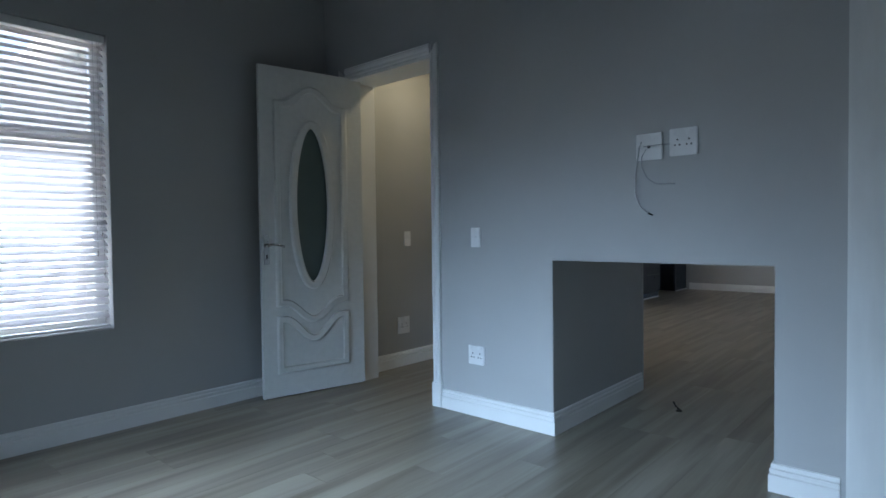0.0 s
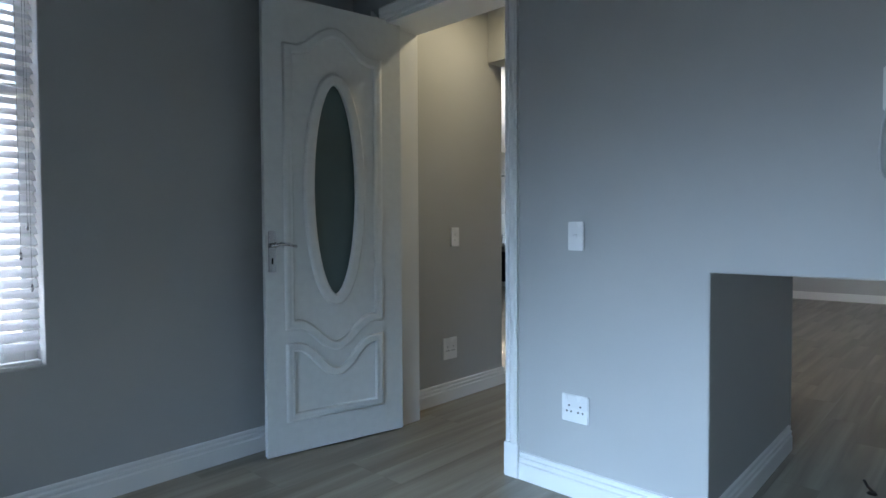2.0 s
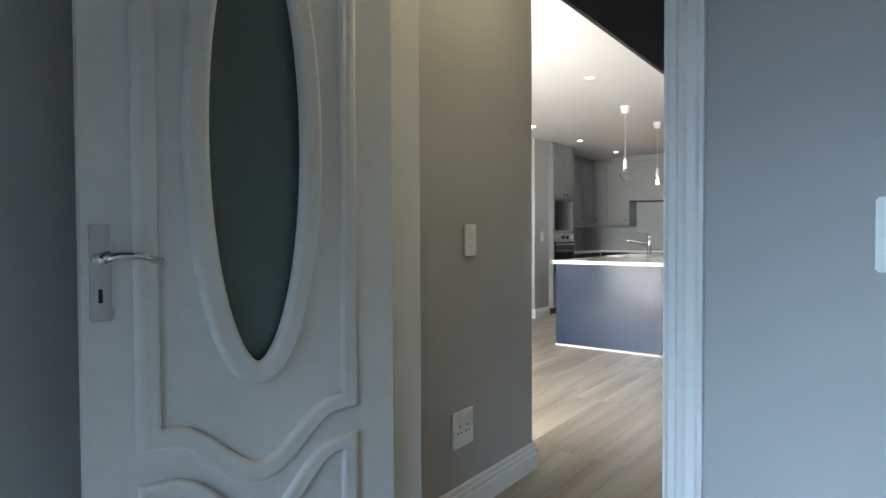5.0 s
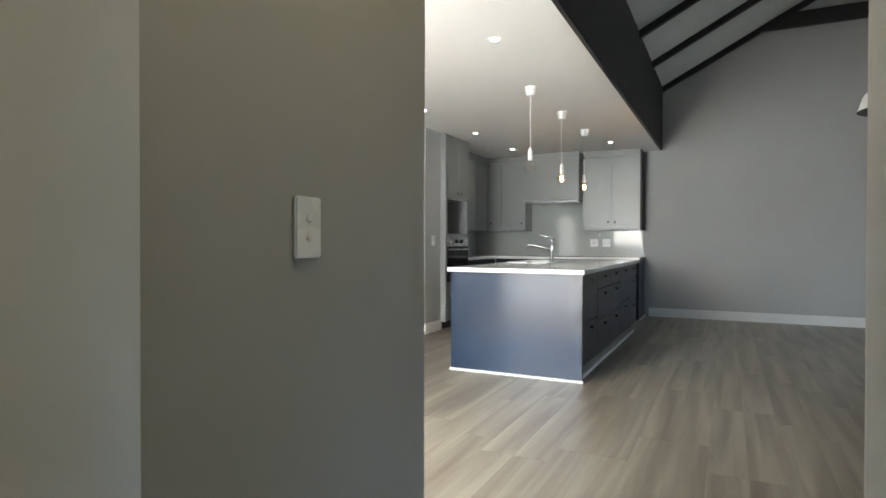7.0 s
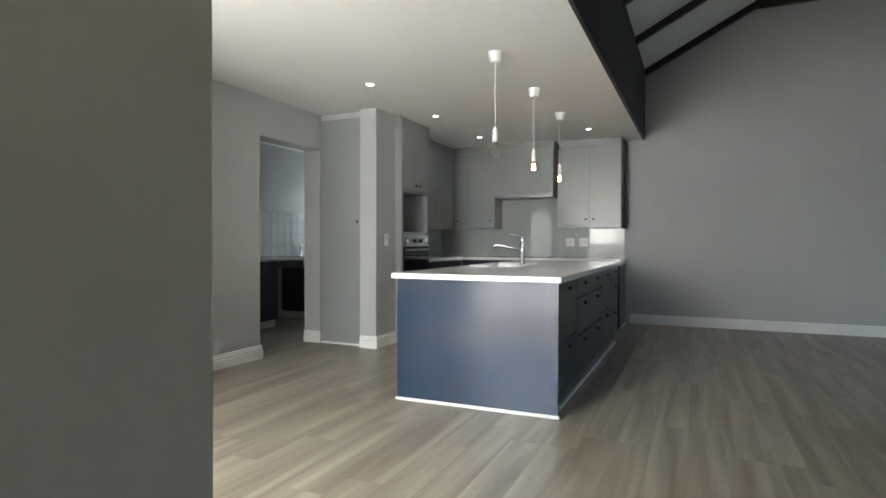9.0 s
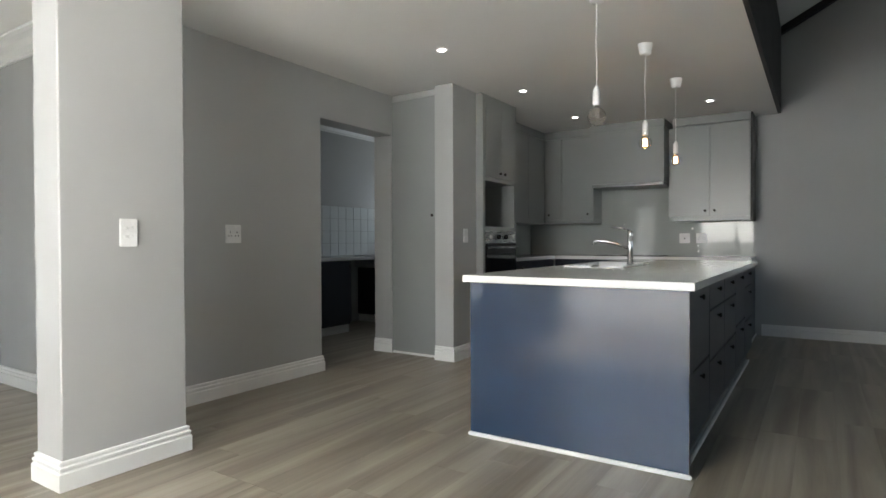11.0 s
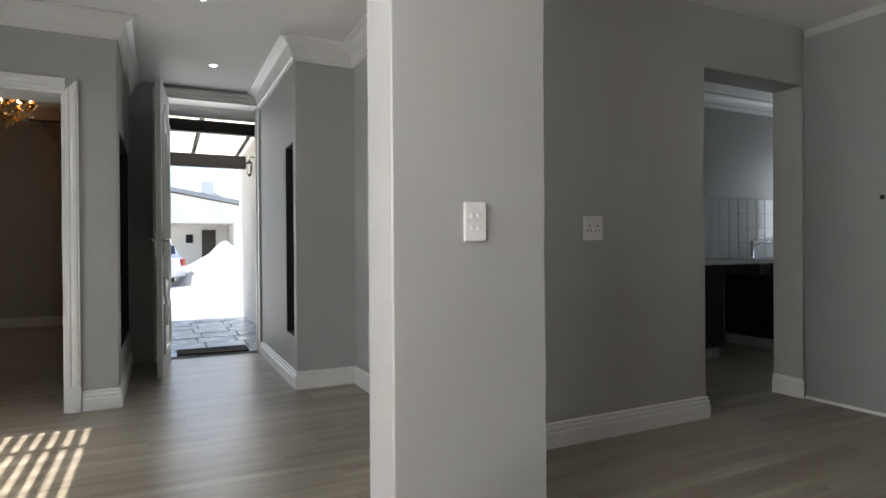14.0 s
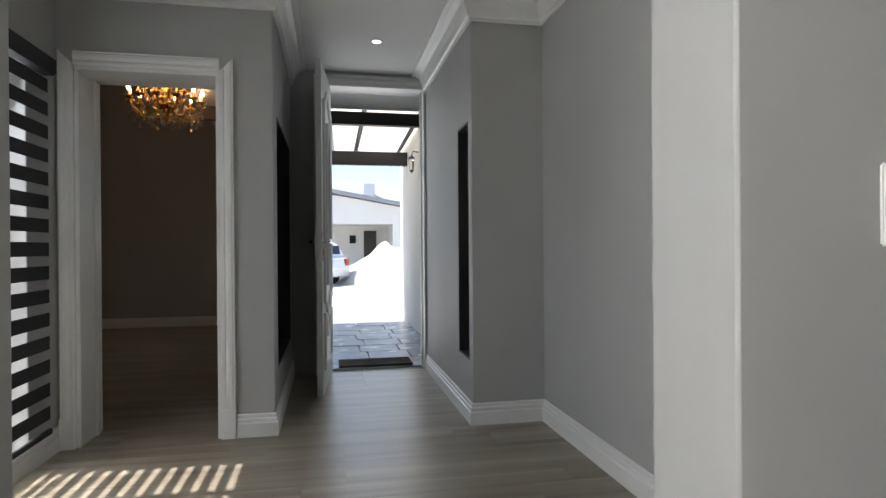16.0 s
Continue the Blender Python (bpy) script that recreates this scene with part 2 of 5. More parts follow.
def cells(bm, xs, ys, zs, holes=()):
    """A solid with openings: the block cut by the planes of its holes, outer faces only."""
    xs, ys, zs = (sorted({*c, *(h[k + j] for h in holes for j in (0, 1) if c[0] < h[k + j] < c[-1])}) for k, c in ((0, xs), (2, ys), (4, zs)))
    full = {}
    for i in range(len(xs) - 1):
        for j in range(len(ys) - 1):
            for k in range(len(zs) - 1):
                c = ((xs[i] + xs[i + 1]) / 2, (ys[j] + ys[j + 1]) / 2, (zs[k] + zs[k + 1]) / 2)
                full[i, j, k] = not any(h[0] < c[0] < h[1] and h[2] < c[1] < h[3] and h[4] < c[2] < h[5] for h in holes)
    verts = {}

    def v(i, j, k):
        if (i, j, k) not in verts:
            verts[i, j, k] = bm.verts.new((xs[i], ys[j], zs[k]))
        return verts[i, j, k]

    for (i, j, k), on in full.items():
        if not on:
            continue
        if not full.get((i - 1, j, k)): bm.faces.new((v(i, j, k), v(i, j, k + 1), v(i, j + 1, k + 1), v(i, j + 1, k)))
        if not full.get((i + 1, j, k)): bm.faces.new((v(i + 1, j, k), v(i + 1, j + 1, k), v(i + 1, j + 1, k + 1), v(i + 1, j, k + 1)))
        if not full.get((i, j - 1, k)): bm.faces.new((v(i, j, k), v(i + 1, j, k), v(i + 1, j, k + 1), v(i, j, k + 1)))
        if not full.get((i, j + 1, k)): bm.faces.new((v(i, j + 1, k), v(i, j + 1, k + 1), v(i + 1, j + 1, k + 1), v(i + 1, j + 1, k)))
        if not full.get((i, j, k - 1)): bm.faces.new((v(i, j, k), v(i, j + 1, k), v(i + 1, j + 1, k), v(i + 1, j, k)))
        if not full.get((i, j, k + 1)): bm.faces.new((v(i, j, k + 1), v(i + 1, j, k + 1), v(i + 1, j + 1, k + 1), v(i, j + 1, k + 1)))


def wall(name, label, xs, ys, zs, holes=(), mat=None):
    bm = bmesh.new()
    cells(bm, xs, ys, zs, holes)
    o = structure(name, bm, mat or M_WALL, label, "wall")
    bv = o.modifiers.new("soft_edges", "BEVEL")
    bv.width, bv.segments, bv.limit_method = 0.006, 2, "ANGLE"
    return o


# ---- plan ----
TV, PASS_X, PASS_Y, PASS_R = 3.714, 5.03, 4.445, 3.36
BED_N = 4.585
FAR, FASCIA, CEIL, HALL_CEIL = 12.728, 4.518, 2.50, 2.57
COL_F, KIT_N, SOCK_Y = 6.92, 7.55, 7.655
HALL_W, HALL_E, HALL_Y, FRONT_Y = 5.54, 6.69, 9.58, 11.145
HALL_X, HALL_N = 7.14, 9.515
DOOR_Y = 3.408
WIN_X = 4.42

# walls
wall("wall_bedroom_north", "smooth grey painted bedroom wall with a window", (-1.4, TV + 0.27), (BED_N, BED_N + 0.25), (0, 3.4), [(0.50, 2.09, 4, 6, 0.63, 2.40)])
# The west opening is made up, to let light into the bedroom.
wall("wall_bedroom_west", "smooth grey painted bedroom wall with a window", (-1.4, -1.2), (-1.4, BED_N), (0, 3.4), [(-2, 0, 1.0, 3.6, 0.5, 2.5)])
wall("wall_bedroom_south", "plain grey painted bedroom wall", (-1.2, TV), (-1.4, -1.2), (0, 3.4))
wall("wall_bedroom_east", "thick grey painted wall with a doorway and a low fireplace opening", (TV, 4.99), (-1.4, BED_N), (0, 3.4),
     [(3, 6, 1.35, 2.487, -1, 1.018), (3, TV + 0.27, DOOR_Y, 4.32, -1, 2.40), (TV + 0.27, 6, PASS_R, 6, -1, 9)])
wall("wall_passage_north", "smooth grey painted passage wall", (TV + 0.27, PASS_X), (PASS_Y, PASS_Y + 0.39), (0, 5.4))
wall("wall_passage_head", "grey painted lintel over the passage mouth", (4.86, PASS_X), (PASS_R, PASS_Y), (2.42, 5.4))
wall("wall_lounge_west", "grey painted lounge wall above the fireplace block", (4.99, PASS_X), (-1.4, PASS_R), (0, 5.4), [(4, 6, 1.35, 2.487, -1, 1.018)])
wall("wall_lounge_south", "grey painted lounge wall with a wide glazed opening", (PASS_X, FAR + 0.25), (-1.25, -1.0), (0, 3.6), [(9.3, 10.9, -3, 3, 0.05, 2.15)])
wall("wall_far_east", "tall grey painted gable wall", (FAR, FAR + 0.25), (-1.0, KIT_N + 0.25), (0, 5.4))
wall("wall_kitchen_north", "grey painted kitchen wall behind the units", (10.07, FAR), (KIT_N, KIT_N + 0.25), (0, CEIL))
wall("wall_kitchen_pier", "grey painted pier beside the oven tower", (9.642, 10.065), (6.907, 7.105), (0, CEIL))
wall("wall_scullery_south", "grey painted wall with a plain opening to the scullery", (7.25, 9.73), (SOCK_Y, SOCK_Y + 0.21), (0, CEIL), [(8.755, 9.70, 7, 9, -1, 2.118)])
column = wall("wall_column", "grey painted square column with a light switch", (6.447, 7.038), (COL_F, 7.155), (0, CEIL))
wall("wall_column_west", "grey painted wall return at the hall entrance", (WIN_X, 5.29), (COL_F + 0.05, 7.32), (0, HALL_CEIL))
rounded = column.modifiers.new("arris", "BEVEL")
rounded.width, rounded.segments = 0.012, 3
wall("wall_hall_east", "smooth grey painted hall wall", (HALL_X, 7.25), (7.60, HALL_N), (0, HALL_CEIL))
wall("wall_hall_niche_east", "grey painted wall with a dark recessed niche", (HALL_E, 7.33), (HALL_N, FRONT_Y), (0, HALL_CEIL), [(6, HALL_E + 0.14, 9.60, 9.90, 0.37, 1.845)])
wall("wall_dining_south", "grey painted wall with a trimmed doorway to a dark room and a niche", (WIN_X, HALL_W), (HALL_Y, FRONT_Y), (0, HALL_CEIL),
     [(4.51, 5.252, 9, HALL_Y + 0.30, -1, 2.06), (4, 5.31, HALL_Y + 0.30, 12, -1, 9), (HALL_W - 0.14, 6, 9.80, 11.0, 0.33, 1.88)])
wall("wall_front", "grey painted front wall with the entrance doorway", (5.31, 7.33), (FRONT_Y, FRONT_Y + 0.23), (0, 3.0), [(5.80, 6.69, 10, 12, -1, 2.47)])
wall("wall_hall_west", "grey painted hall wall with tall windows", (WIN_X - 0.22, WIN_X), (PASS_Y + 0.39, HALL_Y + 0.42), (0, 3.0),
     [(3, 5, 5.0, 6.7, 0.08, 2.42), (3, 5, 7.7, 9.27, 0.10, 2.00)])
wall("wall_outer_west", "white plastered outside face of the hall wall", (WIN_X - 0.27, WIN_X - 0.222), (BED_N + 0.252, HALL_Y + 0.098), (-0.13, 3.02),
     [(3, 5, 5.0, 6.7, 0.08, 2.42), (3, 5, 7.7, 9.27, 0.10, 2.00)], mat=M_CEIL)
wall("wall_dining_west", "grey painted dining room wall in deep shade", (1.6, 1.8), (HALL_Y + 0.22, 14.7), (0, 3.45))
wall("wall_dining_south_west", "pale painted dining room wall", (1.8, WIN_X), (HALL_Y + 0.10, HALL_Y + 0.30), (0, 3.45), mat=M_BOARD)
wall("wall_dining_north", "grey painted dining room wall in deep shade", (1.6, 5.31), (14.7, 14.9), (0, 3.45))
wall("wall_dining_east", "grey painted dining room wall with a window opening", (5.258, 5.31), (HALL_Y + 0.30, 14.7), (0, 3.45), [(5, 6, 11.9, 13.7, 0.9, 2.15)])
wall("wall_scullery_north", "pale grey painted scullery wall", (7.33, FAR), (9.46, 9.66), (0, 3.0))
wall("wall_scullery_east", "pale grey painted scullery wall with a window", (FAR, FAR + 0.2), (KIT_N + 0.25, 9.66), (0, 3.0), [(12, 14, 8.85, 9.75, 1.1, 2.1)])
wall("wall_scullery_kitchen", "pale grey painted scullery wall", (9.73, 10.07), (7.105, KIT_N + 0.25), (0, 3.0), [(9.0, 9.98, 7.105, 7.655, 0.0, 2.44)])

# ceilings
def slab(name, label, x0, x1, y0, y1, z, mat=None, thick=0.06):
    bm = bmesh.new()
    box(bm, x0, x1, y0, y1, z, z + thick)
    return structure(name, bm, mat or M_CEIL, label, "ceiling")


slab("ceiling_kitchen", "flat white painted kitchen ceiling", 7.10, FAR, FASCIA + 0.03, 7.66, CEIL, None, 0.12)
slab("ceiling_lounge_edge", "flat white painted ceiling between kitchen and hall", PASS_X, 7.10, FASCIA + 0.03, 7.165, CEIL, None, 0.12)
slab("ceiling_window_bay", "flat white painted ceiling beside the tall windows", WIN_X - 0.2, PASS_X, PASS_Y + 0.39, 7.165, CEIL, None, 0.12)
slab("ceiling_hall", "flat white painted hall ceiling", WIN_X - 0.2, 7.25, 7.165, HALL_Y + 0.02, HALL_CEIL)
slab("ceiling_entrance", "flat white painted entrance ceiling", 5.31, 7.33, HALL_Y + 0.02, FRONT_Y, HALL_CEIL)
# Bedroom ceiling is out of view; charcoal cuts bounce onto the upper walls.
slab("ceiling_bedroom", "unseen bedroom ceiling, made dark to dim the upper walls", -1.4, 4.99, -1.4, BED_N + 0.25, 3.4, M_CHAR)
slab("ceiling_passage", "flat white painted passage ceiling", TV + 0.27, 4.86, PASS_R, PASS_Y, 2.80)
slab("ceiling_dining", "dark dining room ceiling", 1.6, 5.31, HALL_Y + 0.30, 14.9, 3.45)

# Unseen overhang, added to stop sun entering the west bedroom window.
bm = bmesh.new()
box(bm, -3.0, -1.4, 0.2, 4.4, 2.62, 2.74)
structure("roof_sun_block", bm, M_CHAR, "unseen dark slab added to keep sun out of the bedroom window", "roof")

# ---- floor sheet under the planks ----
bm = bmesh.new()
box(bm, -1.4, FAR + 0.25, -1.4, BED_N + 0.25, -0.10, -0.004)
box(bm, WIN_X - 0.22, FAR + 0.25, BED_N + 0.25, FRONT_Y + 0.1, -0.10, -0.004)
box(bm, 1.6, WIN_X - 0.22, HALL_Y + 0.1, FRONT_Y + 0.1, -0.10, -0.004)
box(bm, 1.6, 5.3, FRONT_Y + 0.1, 14.8, -0.10, -0.004)
structure("floor", bm, M_JOINT, "grey-brown oak vinyl plank floor", "floor")

# ---- skirtings, cornices, architraves ----
SKIRT = ((0, 0), (0.019, 0), (0.019, 0.076), (0.0125, 0.082), (0.0125, 0.089), (0.016, 0.092), (0.016, 0.102), (0.0085, 0.107), (0.0085, 0.114), (0.011, 0.117), (0.0095, 0.126), (0, 0.130))
COVE = ((0, 0), (0.115, 0), (0.115, -0.014), (0.085, -0.020), (0.055, -0.040), (0.035, -0.070), (0.025, -0.105), (0.012, -0.112), (0.012, -0.125), (0, -0.125))


def run(bm, profile, a, b, out, z=0.0, m0=0, m1=0, flip=False):
    """A moulding along the wall from a to b; m0, m1: mitre at each end (1 outer corner, -1 inner)."""
    a, b, out = Vector((*a, z)), Vector((*b, z)), Vector((*out, 0))
    d = (b - a).normalized()
    ends = []
    for p, s, m in ((a, -1, m0), (b, 1, m1)):
        ring = []
        for u, h in profile:
            if flip:
                u, h = -h, -u
            ring.append(bm.verts.new(p + out * u + d * s * m * u + Vector((0, 0, h))))
        ends.append(ring)
    n = len(profile)
    for k in range(n):
        bm.faces.new((ends[0][k], ends[0][(k + 1) % n], ends[1][(k + 1) % n], ends[1][k]))
    bm.faces.new(ends[0][::-1]), bm.faces.new(ends[1])


def skirting(*runs):
    bm = bmesh.new()
    for r in runs:
        run(bm, SKIRT, *r[:3], 0.0, *r[3:])
    structure("baseboard", bm, M_WHITE, "white painted stepped skirting board along the wall", "skirting")


skirting(((-1.2, BED_N), (3.70, BED_N), (0, -1)))
skirting(((TV, 1.35), (TV, 1.10), (-1, 0), 1, 0), ((4.975, 1.35), (TV, 1.35), (0, 1), 0, 1))
skirting(((TV, 3.343), (TV, 2.487), (-1, 0), 0, 1), ((TV, 2.487), (4.975, 2.487), (0, -1), 1, 0))
skirting(((TV + 0.27, PASS_Y), (PASS_X, PASS_Y), (0, -1), 0, 1), ((PASS_X, PASS_Y), (PASS_X, PASS_Y + 0.39), (1, 0), 1, 0))
skirting(((PASS_X, PASS_R), (TV + 0.34, PASS_R), (0, 1), 1, 0))
skirting(((FAR, -1.0), (FAR, 4.70), (-1, 0)))
skirting(((9.642, 6.907), (10.06, 6.907), (0, -1), 1, 0), ((9.642, 7.10), (9.642, 6.907), (-1, 0), 0, 1))
skirting(((7.252, SOCK_Y), (8.755, SOCK_Y), (0, -1), 0, 1), ((8.755, SOCK_Y), (8.755, SOCK_Y + 0.21), (1, 0), 1, 0))
skirting(((9.70, SOCK_Y + 0.21), (9.70, SOCK_Y), (-1, 0), 0, 1))
skirting(((6.447, COL_F), (7.038, COL_F), (0, -1), 1, 1), ((6.447, 7.155), (6.447, COL_F), (-1, 0), 1, 1), ((7.038, COL_F), (7.038, 7.155), (1, 0), 1, 1), ((7.038, 7.155), (6.447, 7.155), (0, 1), 1, 1))
skirting(((HALL_X, 7.62), (HALL_X, HALL_N), (-1, 0), 0, -1), ((HALL_X, HALL_N), (HALL_E, HALL_N), (0, -1), -1, 1), ((HALL_E, HALL_N), (HALL_E, FRONT_Y), (-1, 0), 1, 0))
skirting(((HALL_W, FRONT_Y), (HALL_W, HALL_Y), (1, 0), 0, 1), ((HALL_W, HALL_Y), (5.333, HALL_Y), (0, -1), 1, 0))
skirting(((WIN_X, HALL_Y), (WIN_X, 7.32), (1, 0)))
skirting(((5.29, 7.32), (5.29, COL_F + 0.05), (1, 0), 1, 1))
skirting(((1.8, 14.7), (5.2, 14.7), (0, -1)))
bm = bmesh.new()
for r in (((HALL_X, 7.6), (HALL_X, HALL_N), (-1, 0), 0, -1), ((HALL_X, HALL_N), (HALL_E, HALL_N), (0, -1), -1, 1), ((HALL_E, HALL_N), (HALL_E, FRONT_Y), (-1, 0), 1, 0),
          ((HALL_W, FRONT_Y), (HALL_W, HALL_Y), (1, 0), 0, 1), ((HALL_W, HALL_Y), (WIN_X, HALL_Y), (0, -1), 1, -1), ((WIN_X, HALL_Y), (WIN_X, 7.32), (1, 0), -1, 0)):
    run(bm, [(u * 1.1, h * 1.18) for u, h in COVE], *r[:3], HALL_CEIL, *r[3:])
structure("trim_cornice", bm, M_WHITE, "white moulded cove cornice round the hall ceiling", "cornice")
bm = bmesh.new()
run(bm, COVE, (7.4, 9.46), (FAR, 9.46), (0, -1), 2.62)
structure("trim_cornice_scullery", bm, M_WHITE, "white cove cornice in the scullery", "cornice")
slab("ceiling_scullery", "white scullery ceiling board", 7.33, FAR, SOCK_Y + 0.21, 9.46, 2.625)

ARCH = ((0, 0), (0.012, 0), (0.018, 0.008), (0.018, 0.02), (0.013, 0.024), (0.016, 0.032), (0.022, 0.042), (0.022, 0.058), (0.016, 0.064), (0.02, 0.072), (0, 0.072))


def architrave(name, label, origin, along, out, width, height, plinths=True):
    """A moulded door surround: two uprights, a head and plinth blocks round an opening."""
    o, u, n, up = Vector(origin), Vector(along), Vector(out), Vector((0, 0, 1))
    root = thing(name, label, "door frame", kind="structure")
    def sweep(pn, base, length_dir, length, side, m0, m1):
        bm = bmesh.new()
        rings = []
        for t, m in ((0, m0), (length, m1)):
            rings.append([bm.verts.new(base + length_dir * (t + m * w) + side * w + n * h) for h, w in ARCH])
        k = len(ARCH)
        for i in range(k):
            bm.faces.new((rings[0][i], rings[0][(i + 1) % k], rings[1][(i + 1) % k], rings[1][i]))
        bm.faces.new(rings[0][::-1]), bm.faces.new(rings[1])
        part(pn, bm, M_WHITE, root)
    z0 = 0.16 if plinths else 0.0
    sweep("upright", o + up * z0, up, height - z0, -u, 0, 1)
    sweep("upright", o + u * width + up * z0, up, height - z0, u, 0, 1)
    sweep("head", o + up * height, u, width, up, 0, 0)
    if plinths:
        for a, s in ((o, -1), (o + u * width, 1)):
            bm = bmesh.new()
            p, q = a - u * s * 0.002, a + u * s * 0.078 + n * 0.027
            box(bm, min(p.x, q.x), max(p.x, q.x), min(p.y, q.y), max(p.y, q.y), 0, 0.165, 0.003)
            part("plinth_block", bm, M_WHITE, root)
    return root


architrave("door_frame_bedroom", "white moulded architrave round the bedroom doorway", (TV, DOOR_Y + 0.014, 0), (0, 1, 0), (-1, 0, 0), 0.898, 2.40)
architrave("door_frame_dining", "white moulded architrave round the dining doorway", (4.51, HALL_Y, 0), (1, 0, 0), (0, -1, 0), 0.742, 2.06)
architrave("door_frame_entrance", "white architrave round the entrance doorway", (5.80, FRONT_Y, 0), (1, 0, 0), (0, -1, 0), 0.89, 2.47, False)


def lining(name, label, x0, x1, y0, y1, z, axis, stop, stops=(0, 1)):
    """Flat white boards that line a doorway's reveal, with a door stop."""
    root = thing(name, label, "door frame", kind="structure")
    t = 0.022
    for pn, c in (("jamb", 0), ("jamb", 1), ("head_lining", 2)):
        bm = bmesh.new()
        if c == 2:
            box(bm, x0, x1, y0, y1, z - t, z - 0.001, 0.002)
        elif axis == "y":
            box(bm, x0, x1, (y0 + 0.001, y1 - t)[c], (y0 + t, y1 - 0.001)[c], 0, z - t - 0.002, 0.002)
        else:
            box(bm, (x0 + 0.001, x1 - t)[c], (x0 + t, x1 - 0.001)[c], y0, y1, 0, z - t - 0.002, 0.002)
        part(pn, bm, M_WHITE, root)
    for c in stops:
        bm = bmesh.new()
        if axis == "y":
            box(bm, stop, stop + 0.035, (y0 + t, y1 - t - 0.012)[c], (y0 + t + 0.012, y1 - t)[c], 0, z - t - 0.004, 0.002)
        else:
            box(bm, (x0 + t, x1 - t - 0.012)[c], (x0 + t + 0.012, x1 - t)[c], stop, stop + 0.035, 0, z - t - 0.004, 0.002)
        part("door_stop", bm, M_WHITE, root)
    return root


bed_lining = lining("door_lining_bedroom", "white painted timber lining of the bedroom doorway", TV - 0.002, TV + 0.272, DOOR_Y, 4.32, 2.40, "y", TV + 0.06, (1,))
bm = bmesh.new()
box(bm, TV + 0.004, TV + 0.014, DOOR_Y + 0.0215, DOOR_Y + 0.0235, 1.02, 1.06, 0.001)
part("strike_plate", bm, M_KNOB, bed_lining, "dark metal strike plate")
lining("door_lining_dining", "white painted lining of the dining doorway", 4.51, 5.252, HALL_Y - 0.002, HALL_Y + 0.302, 2.06, "x", HALL_Y + 0.2)
lining("door_lining_entrance", "white painted lining of the entrance doorway", 5.80, 6.69, FRONT_Y - 0.002, FRONT_Y + 0.232, 2.47, "x", FRONT_Y + 0.1)

# ---- doors ----


def moulding(bm, pts, width, height, closed=True, w=0.0):
    """A rounded bead along a line in the door's plane (u, v), raised along the third axis."""
    n = len(pts)
    pts = [Vector((p[0], p[1])) for p in pts]
    prof = ((-0.5, 0.0), (-0.46, 0.7), (-0.25, 1.0), (0.0, 0.62), (0.22, 0.95), (0.46, 0.6), (0.5, 0.0))
    rings = []
    for k in range(n):
        a, b = (pts[k - 1] if closed or k else pts[k]), (pts[(k + 1) % n] if closed or k < n - 1 else pts[k])
        d1, d2 = (pts[k] - a), (b - pts[k])
        d1 = d1.normalized() if d1.length > 1e-6 else d2.normalized()
        d2 = d2.normalized() if d2.length > 1e-6 else d1
        t = (d1 + d2).normalized()
        nn = Vector((-t.y, t.x))
        k2 = 1 / max(0.5, t.dot(d1))
        rings.append([bm.verts.new((*(pts[k] + nn * (s * width * k2)), w + h * height)) for s, h in prof])
    m = len(prof)
    for k in range(n if closed else n - 1):
        p, q = rings[k], rings[(k + 1) % n]
        for j in range(m - 1):
            bm.faces.new((p[j], q[j], q[j + 1], p[j + 1]))


def wave(u0, u1, v0, v1, steps=20):
    """From (u0, v0) at the sides to v1 at the middle and back, in two S curves."""
    out = []
    for k in range(steps + 1):
        t = k / steps
        s = 0.5 - 0.5 * math.cos(2 * math.pi * min(max((t - 0.08) / 0.84, 0), 1))
        out.append((u0 + (u1 - u0) * t, v0 + (v1 - v0) * s))
    return out


